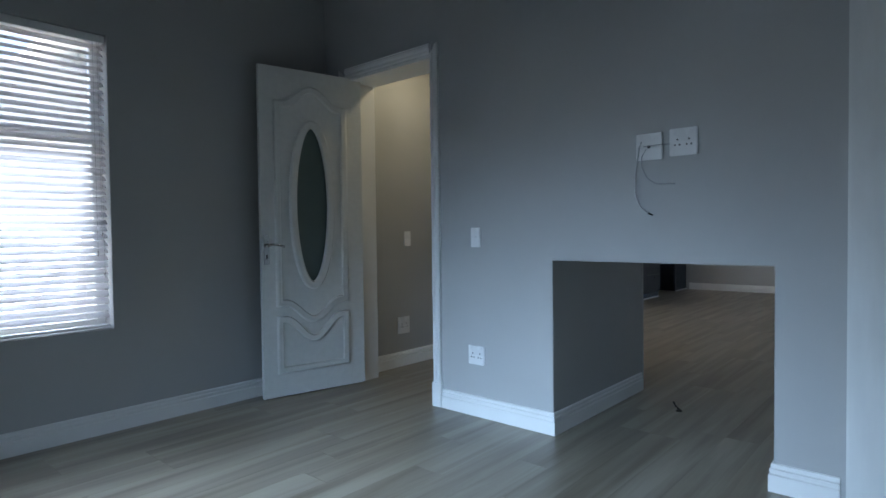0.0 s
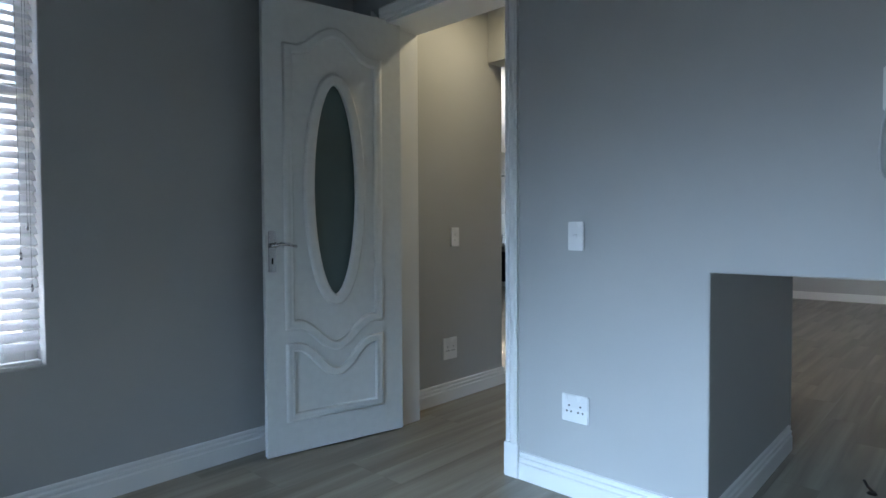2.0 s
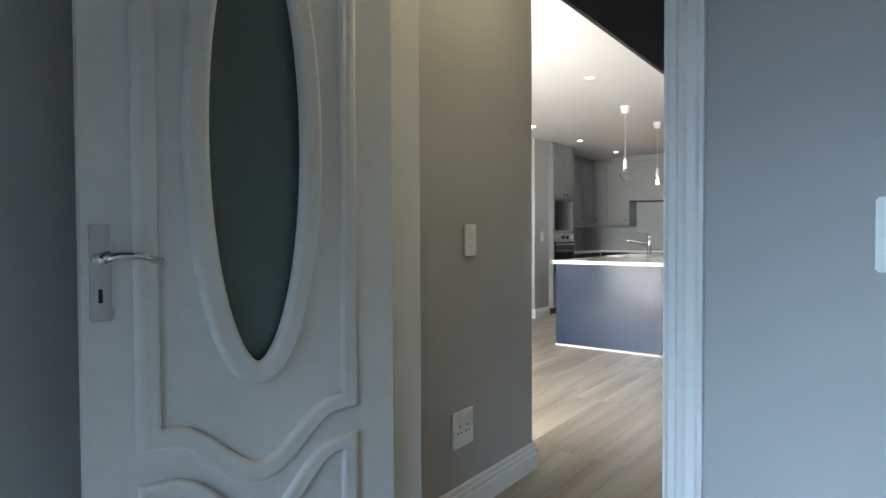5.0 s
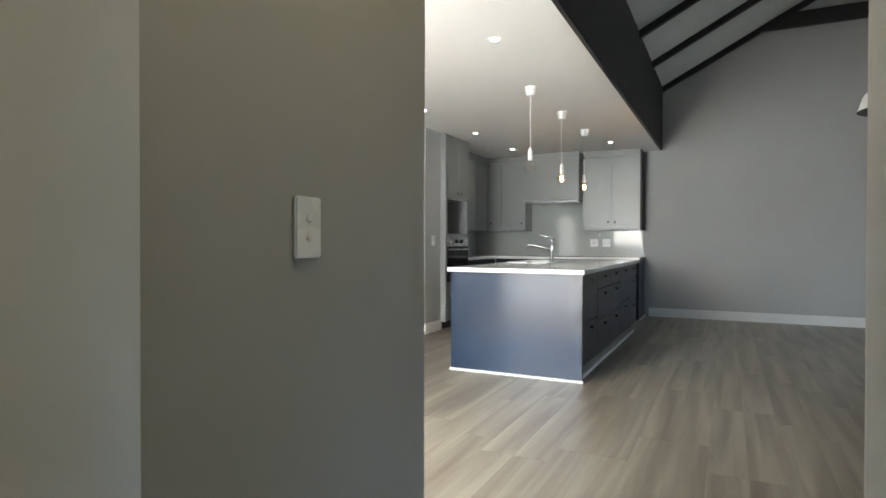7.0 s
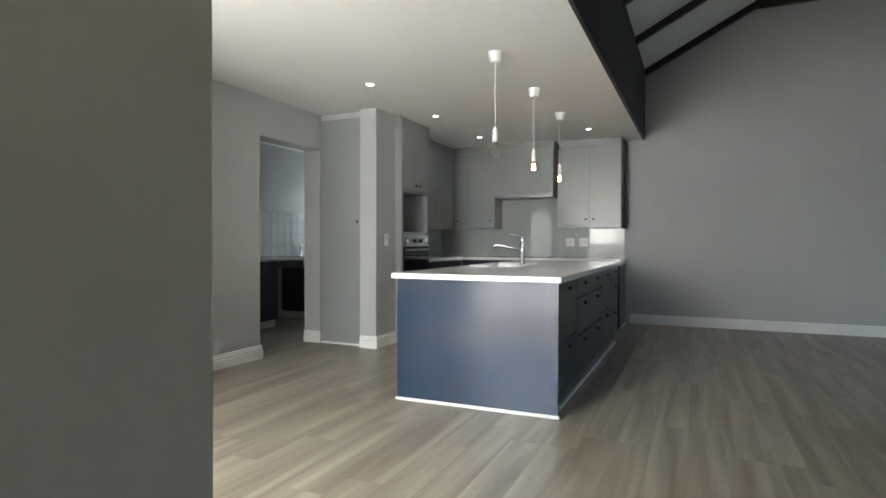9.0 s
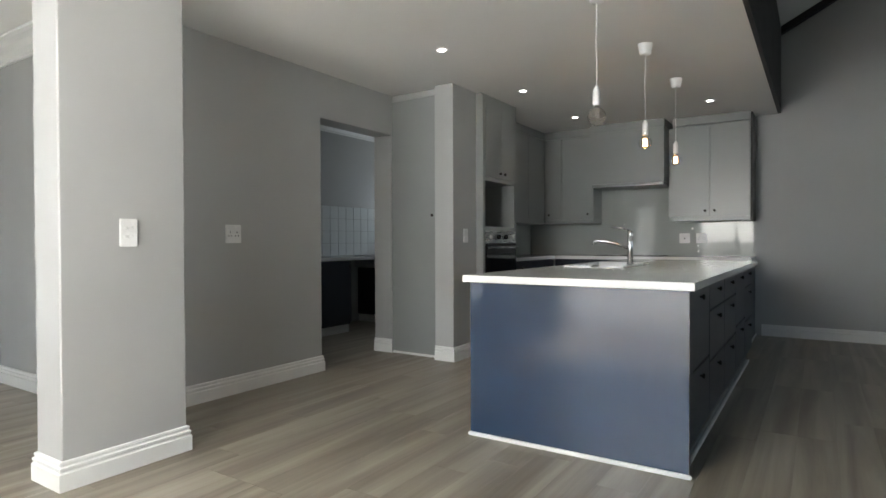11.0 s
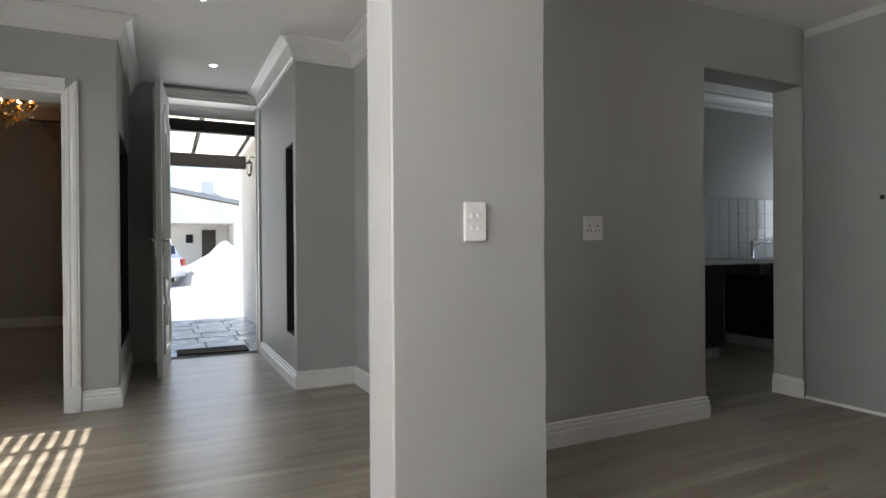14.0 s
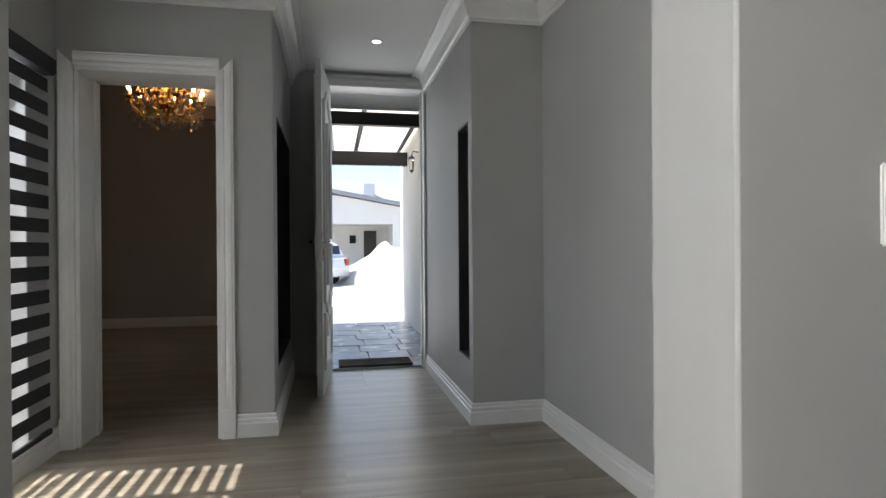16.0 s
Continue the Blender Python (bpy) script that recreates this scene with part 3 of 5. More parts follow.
def panel_door(name, label, W, H, m, handle_mat, mat, handle_u):
    """A moulded door with an oval pane; u runs from the hinge, faces are at w 0 and 0.04."""
    root = thing(name, label, "door", at=m)
    cu, cv, ru, rv, n = W * 0.522, 1.395, 0.138, 0.585, 56
    bm = bmesh.new()
    rings = [[], [], [], []]
    for k in range(n):
        a = 2 * math.pi * (k + 0.5) / n
        c, s = math.cos(a), math.sin(a)
        f = min(((W - cu) if c > 0 else cu) / abs(c) if abs(c) > 1e-6 else 1e9, ((H - cv) if s > 0 else cv) / abs(s) if abs(s) > 1e-6 else 1e9)
        for r, (p, w) in zip(rings, (((cu + f * c, cv + f * s), 0.0), ((cu + ru * c, cv + rv * s), 0.0), ((cu + ru * c, cv + rv * s), 0.04), ((cu + f * c, cv + f * s), 0.04))):
            r.append(bm.verts.new((*p, w)))
    for a, b in ((0, 1), (1, 2), (2, 3), (3, 0)):
        for k in range(n):
            bm.faces.new((rings[a][k], rings[a][(k + 1) % n], rings[b][(k + 1) % n], rings[b][k]))
    # true corners: pull the nearest outline points into them
    for ring in (rings[0], rings[3]):
        for cx in (0, W):
            for cy in (0, H):
                v = min(ring, key=lambda q: (q.co.x - cx) ** 2 + (q.co.y - cy) ** 2)
                v.co.x, v.co.y = cx, cy
    part("leaf", bm, mat, root)
    for face, sign in ((0.04, 1), (0.0, -1)):
        bm = bmesh.new()
        e0, e1 = 0.195 * W, 0.845 * W
        moulding(bm, wave(e0, e1, 0.68, 0.545) + wave(e1, e0, 2.12, 2.245), 0.052, 0.019 * sign, True, face)
        moulding(bm, [(e0, 0.19), (e1, 0.19)] + wave(e1, e0, 0.56, 0.40), 0.048, 0.019 * sign, True, face)
        part("panel_moulding", bm, mat, root, smooth=True)
        bm = bmesh.new()
        oval = [(cu + (ru + 0.012) * math.cos(2 * math.pi * k / 64), cv + (rv + 0.012) * math.sin(2 * math.pi * k / 64)) for k in range(64)]
        moulding(bm, oval, 0.060, 0.026 * sign, True, face)
        part("oval_bead", bm, mat, root, smooth=True)
    bm = bmesh.new()
    vs = [[bm.verts.new((cu + (ru + 0.004) * math.cos(2 * math.pi * k / 64), cv + (rv + 0.004) * math.sin(2 * math.pi * k / 64), w)) for k in range(64)] for w in (0.017, 0.023)]
    bm.faces.new(vs[0][::-1]), bm.faces.new(vs[1])
    for k in range(64):
        bm.faces.new((vs[0][k], vs[0][(k + 1) % 64], vs[1][(k + 1) % 64], vs[1][k]))
    part("oval_pane", bm, M_FROST, root, "frosted grey-green oval glass pane")
    hu, hv = handle_u, 1.07
    for face, sign in ((0.04, 1), (0.0, -1)):
        bm = bmesh.new()
        box(bm, hu - 0.021, hu + 0.021, hv - 0.105, hv + 0.105, min(face, face + sign * 0.008), max(face, face + sign * 0.008), 0.003)
        plate = part("handle_plate", bm, handle_mat, root, "chrome handle plate with keyhole")
        bm = bmesh.new()
        rod(bm, (hu, hv + 0.030, face), (hu, hv + 0.030, face + sign * 0.05), 0.011)
        d = -1 if hu > W / 2 else 1
        tube(bm, [(hu, hv + 0.030, face + sign * 0.045), (hu + d * 0.03, hv + 0.038, face + sign * 0.05), (hu + d * 0.07, hv + 0.036, face + sign * 0.05), (hu + d * 0.115, hv + 0.022, face + sign * 0.046)], 0.009)
        part("lever", bm, handle_mat, plate, "curved metal lever", True)
        bm = bmesh.new()
        box(bm, hu - 0.004, hu + 0.004, hv - 0.065, hv - 0.035, min(face, face + sign * 0.0095), max(face, face + sign * 0.0095))
        part("keyhole", bm, M_HOLE, plate)
    for hz in (0.3, H - 0.35):
        bm = bmesh.new()
        rod(bm, (-0.004, hz, 0.046), (-0.004, hz + 0.1, 0.046), 0.006)
        part("hinge", bm, M_STEEL, root)
    return root


def door_pose(hinge, free, z):
    """Door axes: u from hinge to free edge, v up, w to the right-hand side of them."""
    u = (Vector(free) - Vector(hinge)).normalized()
    u, up = Vector((u.x, u.y, 0)), Vector((0, 0, 1))
    w = u.cross(up)
    return Matrix(((u.x, 0, w.x, hinge[0]), (u.y, 0, w.y, hinge[1]), (0, 1, 0, z), (0, 0, 0, 1)))


panel_door("door_1", "white moulded bedroom door with frosted oval pane, standing open", 0.812, 2.385, door_pose((3.802, 4.258), (3.006, 4.424), 0.01), M_CHROME, M_DOOR, 0.777)
panel_door("door_2", "white moulded entrance door with oval pane, standing open", 0.80, 2.40, door_pose((5.872, 11.13), (5.80, 10.335), 0.012), M_CHROME, M_DOOR, 0.765)

# ---- bedroom window and venetian blind ----


def window(name, label, origin, along, width, height, bars=(), rails=(), mat=None, depth=0.05):
    o, u = Vector(origin), Vector(along)
    n = Vector((-u.y, u.x, 0))
    root = thing(name, label, "window", kind="structure")
    def bar(pn, a, b, z0, z1):
        p, q = o + u * a - n * depth / 2, o + u * b + n * depth / 2
        bm = bmesh.new()
        box(bm, min(p.x, q.x), max(p.x, q.x), min(p.y, q.y), max(p.y, q.y), o.z + z0, o.z + z1, 0.004)
        return part(pn, bm, mat or M_WHITE, root)
    w = 0.05
    bar("frame_side", 0, w, 0, height), bar("frame_side", width - w, width, 0, height)
    bar("frame_rail", w, width - w, 0, w), bar("frame_rail", w, width - w, height - w, height)
    xs = [w] + [c for c in bars] + [width - w]
    for c in bars:
        bar("mullion", c - 0.03, c + 0.03, w, height - w)
    for r in rails:
        bar("transom", w, width - w, r - 0.025, r + 0.025)
    for a, b in zip(xs, xs[1:]):
        p, q = o + u * (a + 0.01) - n * 0.003, o + u * (b - 0.01) + n * 0.003
        bm = bmesh.new()
        box(bm, min(p.x, q.x), max(p.x, q.x), min(p.y, q.y), max(p.y, q.y), o.z + w, o.z + height - w)
        part("pane", bm, M_GLASS, root).visible_shadow = False
    return root


window("window_1", "white framed bedroom window", (0.50, BED_N + 0.16, 0.63), (1, 0, 0), 1.59, 1.77, (0.78,), (1.15,))
# Unseen window, added where the bedroom light comes from.
window("window_west_added", "white framed bedroom window", (-1.3, 1.0, 0.5), (0, 1, 0), 2.6, 2.0, (1.3,))
window("window_3", "dark framed sliding lounge doors", (9.3, -1.12, 0.05), (1, 0, 0), 1.6, 2.10, (0.8,), (), M_CHAR)
window("window_4", "white framed tall lounge window", (WIN_X - 0.14, 5.0, 0.08), (0, 1, 0), 1.7, 2.34, (0.85,))
window("window_5", "white framed tall hall window", (WIN_X - 0.14, 7.7, 0.10), (0, 1, 0), 1.57, 1.90, (1.18,))
window("window_6", "small white scullery window", (FAR + 0.1, 8.85, 1.1), (0, 1, 0), 0.9, 1.0)


def venetian():
    root = thing("venetian_blind", "white horizontal slat blind, half open, in the bedroom window", "blind")
    x0, x1, y = 0.52, 2.08, BED_N + 0.035
    bm = bmesh.new()
    box(bm, x0, x1, y - 0.03, y + 0.03, 2.35, 2.395, 0.003)
    part("headrail", bm, M_WHITE, root)
    z, k = 2.325, 0
    slat = bmesh.new()
    tilt = radians(38)
    pr = [(-0.025, 0.0), (-0.012, 0.0025), (0, 0.0035), (0.012, 0.0025), (0.025, 0.0)]
    rows = []
    for x in (x0 + 0.004, x1 - 0.004):
        for dz in (0, -0.0022):
            rows.append([slat.verts.new((x, c * math.cos(tilt) - h * math.sin(tilt), c * math.sin(tilt) + h * math.cos(tilt) + dz)) for c, h in pr])
    a, b, c, d = rows
    for j in range(4):
        slat.faces.new((a[j], a[j + 1], c[j + 1], c[j]))
        slat.faces.new((b[j], d[j], d[j + 1], b[j + 1]))
        slat.faces.new((a[j], b[j], b[j + 1], a[j + 1]))
        slat.faces.new((c[j], c[j + 1], d[j + 1], d[j]))
    slat.faces.new((a[0], c[0], d[0], b[0])), slat.faces.new((a[4], b[4], d[4], c[4]))
    me = mesh_of("slat", slat, M_BLIND)
    while z > 0.68:
        o = new("slat", me)
        o.parent, o.location = root, (0, y, z)
        o.rotation_euler = (random.uniform(-0.03, 0.03), random.uniform(-0.0012, 0.0012), 0)
        z -= 0.0435
    bm = bmesh.new()
    box(bm, x0, x1, y - 0.022, y + 0.022, 0.64, 0.655, 0.003)
    part("bottom_rail", bm, M_WHITE, root)
    for x in (x0 + 0.15, (x0 + x1) / 2, x1 - 0.13):
        bm = bmesh.new()
        for s in (-0.027, 0.027):
            rod(bm, (x, y + s, 0.65), (x, y + s, 2.35), 0.0012, seg=6)
        part("ladder_cord", bm, M_BLIND, root)
    for x, z in ((x1 - 0.04, 1.22), (x1 - 0.065, 1.10), (x1 - 0.03, 0.97)):
        bm = bmesh.new()
        rod(bm, (x, y - 0.035, z), (x, y - 0.035, 2.35), 0.0012, seg=6)
        lathe(bm, ((0.003, 0), (0.006, 0.008), (0.004, 0.03), (0.002, 0.035)), (x, y - 0.035, z - 0.03), 10)
        part("pull_cord", bm, M_STEEL, root)


venetian()

# ---- electrical plates ----


def on_wall(pos, out):
    n, up = Vector(out), Vector((0, 0, 1))
    u = up.cross(n)
    return Matrix(((u.x, up.x, n.x, pos[0]), (u.y, up.y, n.y, pos[1]), (u.z, up.z, n.z, pos[2]), (0, 0, 0, 1)))


def plate(name, label, pos, out, w, h, kind, group=""):
    root = thing(name, label, "socket" if "socket" in name else "switch", group, on_wall(pos, out))
    bm = bmesh.new()
    box(bm, -w / 2, w / 2, -h / 2, h / 2, 0.0005, 0.011, 0.0035)
    part("plate", bm, M_PLASTIC, root)
    if kind == "double":
        for cx in (-0.028, 0.028):
            for dx, dy in ((0, 0.012), (-0.011, -0.014), (0.011, -0.014)):
                bm = bmesh.new()
                rod(bm, (cx + dx, dy, 0.0105), (cx + dx, dy, 0.0115), 0.0045, seg=12)
                part("pin_hole", bm, M_HOLE, root)
        for cx in (-0.04, 0.04):
            bm = bmesh.new()
            box(bm, cx - 0.008, cx + 0.008, 0.036, 0.054, 0.011, 0.015, 0.002)
            part("rocker", bm, M_PLASTIC, root)
    elif kind == "blank":
        bm = bmesh.new()
        rod(bm, (0, 0, 0.0105), (0, 0, 0.0115), 0.008, seg=12)
        part("cable_hole", bm, M_HOLE, root)
    else:
        for dx, dy in {"one": [(0, 0)], "two": [(0, 0.02), (0, -0.02)], "four": [(-0.013, 0.02), (0.013, 0.02), (-0.013, -0.02), (0.013, -0.02)]}[kind]:
            bm = bmesh.new()
            lathe(bm, ((0.0095, 0.0108), (0.0095, 0.0125), (0.008, 0.014), (0.003, 0.0148)), (dx, dy, 0), 20)
            part("button", bm, M_PLASTIC, root, smooth=False)
    return root


plate("light_switch", "white single light switch on the bedroom wall", (TV, 3.045, 1.155), (-1, 0, 0), 0.076, 0.126, "one")
plate("wall_socket", "white double wall socket on the bedroom wall", (TV, 3.047, 0.395), (-1, 0, 0), 0.132, 0.122, "double", "double sockets")
plate("wall_socket", "white double wall socket high on the wall for a television", (TV, 1.745, 1.62), (-1, 0, 0), 0.135, 0.135, "double", "double sockets")
plate("aerial_socket", "white blank plate with a loose grey cable", (TV, 1.915, 1.612), (-1, 0, 0), 0.135, 0.135, "blank")
plate("light_switch", "white two-button light switch on the passage wall", (4.481, PASS_Y, 1.138), (0, -1, 0), 0.084, 0.132, "two")
plate("wall_socket", "white double wall socket low on the passage wall", (4.423, PASS_Y, 0.365), (0, -1, 0), 0.145, 0.15, "double", "double sockets")
plate("light_switch", "white four-button light switch on the column", (6.743, COL_F, 1.128), (0, -1, 0), 0.084, 0.132, "four")
plate("wall_socket", "white double wall socket on the grey wall", (7.882, SOCK_Y, 1.14), (0, -1, 0), 0.13, 0.13, "double", "double sockets")
plate("light_switch", "white light switch on the kitchen pier", (9.85, 6.907, 1.135), (0, -1, 0), 0.078, 0.128, "one")
cable = thing("aerial_cable", "loose white and grey aerial cables hanging from a wall plate", "cable")
W = TV - 0.014
bm = bmesh.new()
tube(bm, [(TV - 0.011, 1.954, 1.639), (W - 0.012, 1.960, 1.61), (W - 0.010, 1.966, 1.568), (W - 0.006, 1.981, 1.50), (W, 1.988, 1.42), (W, 1.984, 1.36), (W, 1.957, 1.304), (W, 1.918, 1.274)], 0.0036)
part("white_lead", bm, material("white_cable", (0.50, 0.51, 0.51), 0.45), cable, smooth=True)
bm = bmesh.new()
tube(bm, [(TV - 0.011, 1.93, 1.60), (W - 0.008, 1.949, 1.56), (W - 0.006, 1.951, 1.514), (W, 1.924, 1.453), (W, 1.88, 1.422), (W + 0.004, 1.786, 1.416)], 0.0024)
lead = part("grey_lead", bm, material("grey_cable", (0.35, 0.36, 0.37), 0.5), cable, smooth=True)
bm = bmesh.new()
tube(bm, [(TV - 0.012, 1.942, 1.615), (TV - 0.016, 1.87, 1.617), (TV - 0.006, 1.80, 1.617)], 0.0026)
part("grey_lead", bm, bpy.data.materials["grey_cable"], cable, smooth=True)
bm = bmesh.new()
rod(bm, (W, 1.918, 1.274), (W, 1.894, 1.264), 0.0045)
part("plug", bm, M_KNOB, cable)

# stub of gas pipe in the fireplace floor
pipe = thing("gas_pipe", "short bent dark gas pipe stub on the fireplace floor", "pipe")
bm = bmesh.new()
tube(bm, [(4.62, 2.085, 0.0), (4.62, 2.085, 0.015), (4.603, 2.10, 0.035), (4.592, 2.112, 0.065)], 0.006)
part("tube", bm, M_KNOB, pipe, smooth=True)
bm = bmesh.new()
lathe(bm, ((0.02, 0), (0.02, 0.004), (0.012, 0.012)), (4.62, 2.085, 0.0))
part("flange", bm, M_KNOB, pipe)

# built-in wardrobe in the bedroom
ward = thing("wardrobe", "white painted built-in wardrobe against the bedroom wall", "wardrobe")
bm = bmesh.new()
box(bm, TV - 0.05, TV - 0.002, -1.1, 1.075, 0, 3.35, 0.004)
part("carcass", bm, M_DOOR, ward)
for k in range(4):
    bm = bmesh.new()
    box(bm, TV - 0.072, TV - 0.052, -1.09 + k * 0.54, -1.09 + k * 0.54 + 0.53, 0.08, 3.3, 0.003)
    d = part("door", bm, M_DOOR, ward)
    bm = bmesh.new()
    rod(bm, (TV - 0.072, -1.04 + k * 0.54, 1.1), (TV - 0.095, -1.04 + k * 0.54, 1.1), 0.012)
    part("knob", bm, M_KNOB, d)

# ---- vaulted lounge roof ----
RISE, EAVE = 0.53, 3.44
RIDGE_Y = 1.75
RIDGE_Z = EAVE + RISE * (FASCIA - RIDGE_Y)


def slope_piece(bm, x0, x1, y0, y1, drop0, drop1, south=False):
    """A block lying along the roof slope between two distances below the ceiling board."""
    vs = []
    for x in (x0, x1):
        for y in (y0, y1):
            z = EAVE + RISE * (FASCIA - y)
            for d in (drop0, drop1):
                yy = 2 * RIDGE_Y - y if south else y
                vs.append(bm.verts.new((x, yy, z - d)))
    for f in ((0, 1, 3, 2), (4, 6, 7, 5), (0, 4, 5, 1), (2, 3, 7, 6), (0, 2, 6, 4), (1, 5, 7, 3)):
        bm.faces.new([vs[k] for k in f])


for nm, south in (("ceiling_vault_north", False), ("ceiling_vault_south", True)):
    bm = bmesh.new()
    slope_piece(bm, PASS_X - 0.05, FAR + 0.2, FASCIA + 0.10, RIDGE_Y, -0.05, 0.0, south)
    structure(nm, bm, M_BOARD, "sloping pale ceiling boards between dark rafters", "ceiling")
bm = bmesh.new()
box(bm, PASS_X, FAR - 0.002, FASCIA, FASCIA + 0.03, CEIL, EAVE + 0.03)
structure("trim_fascia", bm, M_CHAR, "deep charcoal painted bulkhead face over the kitchen edge", "bulkhead")
RAFTERS = [12.68] + [11.36 - 1.19 * k for k in range(6)]
for k, x in enumerate(RAFTERS):
    root = thing("roof_truss", "charcoal painted timber roof truss under the sloping ceiling", "roof beam", "roof trusses")
    for south in (False, True):
        bm = bmesh.new()
        slope_piece(bm, x - 0.035, x + 0.035, FASCIA - 0.004, RIDGE_Y, 0.002, 0.085, south)
        part("rafter", bm, M_CHAR, root)
    bm = bmesh.new()
    zt = 4.05
    yt = FASCIA - (zt + 0.085 - EAVE) / RISE
    box(bm, x - 0.036, x + 0.036, 2 * RIDGE_Y - yt - 0.05, yt + 0.05, zt, zt + 0.20, 0.004)
    part("collar_tie", bm, M_CHAR, root)
slab("ceiling_roof_cover", "plain roof deck above the flat ceilings", 4.15, FAR + 0.25, FASCIA + 0.08, 7.2, 3.75, M_CHAR, 0.1)
# Eave width is made up: it trims the sun through the hall window.
slab("ceiling_roof_cover_hall", "added roof deck above the hall, its eave widened to trim the sun", 3.05, FAR + 0.25, 7.2, FRONT_Y + 0.25, 3.75, M_BOARD, 0.1)
# Added out of view: holds back light off the yard from the bedroom.
wall("wall_garden", "unseen wall added outside the bedroom to hold back yard light", (-3.4, -3.2), (-4.0, 5.2), (-0.1, 3.0))
wall("wall_roof_side", "plain wall closing the roof space", (PASS_X, FAR), (FASCIA + 0.06, FASCIA + 0.10), (CEIL + 0.06, 3.75), mat=M_CHAR)

# ---- kitchen ----


def knob(bm, p, out, r=0.014):
    p, out = Vector(p), Vector(out)
    t = out.to_track_quat("Z", "Y").to_matrix()
    lathe(bm, ((0.006, 0), (0.006, 0.010), (r, 0.014), (r, 0.020), (r * 0.6, 0.025)), p, 16, t)


def unit(name, label, cat, x0, x1, y0, y1, z0, z1, mat, fronts, out, group="", knob_mat=None, front_mat=None):
    """A cabinet body with door or drawer fronts. fronts: (name, a0, a1, z0, z1, knob a, knob z) along the face."""
    root = thing(name, label, cat, group)
    bm = bmesh.new()
    box(bm, x0, x1, y0, y1, z0, z1, 0.002)
    part("body", bm, mat, root)
    for pn, a0, a1, c0, c1, ka, kz in fronts:
        bm = bmesh.new()
        g, t = 0.0018, 0.019
        if out[1] < 0:
            box(bm, a0 + g, a1 - g, y0 - t - 0.001, y0 - 0.001, c0 + g, c1 - g, 0.002)
            kp = (ka, y0 - t - 0.001, kz)
        else:
            box(bm, x0 - t - 0.001, x0 - 0.001, a0 + g, a1 - g, c0 + g, c1 - g, 0.002)
            kp = (x0 - t - 0.001, ka, kz)
        f = part(pn, bm, front_mat or mat, root)
        if ka is not None:
            bm = bmesh.new()
            knob(bm, kp, out)
            part("knob", bm, knob_mat or M_KNOB, f, "small dark round knob", True)
    return root


# island
IX0, IX1, IY0, IY1 = 8.040, 11.08, 4.680, 5.795
root = thing("island_end_panel", "navy satin island end panel with white floor bead", "panel")
bm = bmesh.new()
box(bm, IX0, IX0 + 0.022, IY0 - 0.028, IY1, 0.012, 0.858, 0.0015)
part("panel", bm, M_NAVY, root)
bm = bmesh.new()
box(bm, IX0 - 0.014, IX0 + 0.006, IY0 - 0.04, IY1 + 0.01, 0, 0.02, 0.005)
part("floor_bead", bm, M_WHITE, root, "white quadrant bead")
cols = [IX0 + 0.035 + k * (IX1 - IX0 - 0.04) / 5 for k in range(6)]
for k in range(5):
    a, b = cols[k], cols[k + 1]
    c = (a + b) / 2
    if k in (0, 3):
        fr = [("drawer_front", a, b, 0.46, 0.85, c, 0.80), ("drawer_front", a, b, 0.13, 0.455, c, 0.405)]
    else:
        fr = [("drawer_front", a, b, 0.70, 0.85, c, 0.80), ("drawer_front", a, b, 0.42, 0.695, c, 0.645), ("drawer_front", a, b, 0.13, 0.415, c, 0.365)]
    # Drawer side takes the shaded navy, darker than the end panel.
    unit("island_unit", "navy island drawer unit, shaded to near-black in its colour, with dark knobs", "kitchen unit", a, b - 0.001, IY0, IY1, 0.10, 0.857, M_NAVY_SHADE, fr, (0, -1, 0), "island drawer units")
root = thing("island_plinth", "recessed navy island plinth with white bead", "plinth")
bm = bmesh.new()
box(bm, IX0 + 0.03, IX1 - 0.02, IY0 + 0.012, IY1 - 0.05, 0.0, 0.099)
part("kickboard", bm, M_NAVY, root)
bm = bmesh.new()
box(bm, IX0 + 0.03, IX1 - 0.02, IY0 - 0.004, IY0 + 0.011, 0, 0.02, 0.004)
part("floor_bead", bm, M_WHITE, root, "white quadrant bead")
top = thing("island_worktop", "polished white quartz island worktop", "worktop")
bm = bmesh.new()
SINK = (9.25, 9.98, 5.30, 5.70)
cells(bm, (IX0 - 0.085, IX1 + 0.02), (IY0 - 0.065, IY1 + 0.0), (0.860, 0.898), [(SINK[0], SINK[1], SINK[2], SINK[3], 0, 1)])
o = part("slab", bm, M_QUARTZ, top)
bv = o.modifiers.new("arris", "BEVEL")
bv.width, bv.segments = 0.003, 2
sink = thing("kitchen_sink", "white inset kitchen sink with chrome waste in the island", "sink")
bm = bmesh.new()
x0, x1, y0, y1 = SINK
for a in ((x0 - 0.012, x0 + 0.012, y0 - 0.012, y1 + 0.012, 0.70, 0.908), (x1 - 0.012, x1 + 0.012, y0 - 0.012, y1 + 0.012, 0.70, 0.908), (x0 + 0.012, x1 - 0.012, y0 - 0.012, y0 + 0.012, 0.70, 0.908), (x0 + 0.012, x1 - 0.012, y1 - 0.012, y1 + 0.012, 0.70, 0.908), (x0 + 0.012, x1 - 0.012, y0 + 0.012, y1 - 0.012, 0.70, 0.715)):
    box(bm, *a)
part("bowl", bm, M_PLASTIC, sink)
bm = bmesh.new()
lathe(bm, ((0.04, 0.0), (0.04, 0.004), (0.02, 0.008), (0.012, 0.016), (0.008, 0.018)), (9.17, 5.46, 0.90))
part("waste_control", bm, M_CHROME, sink, "small chrome waste knob", True)


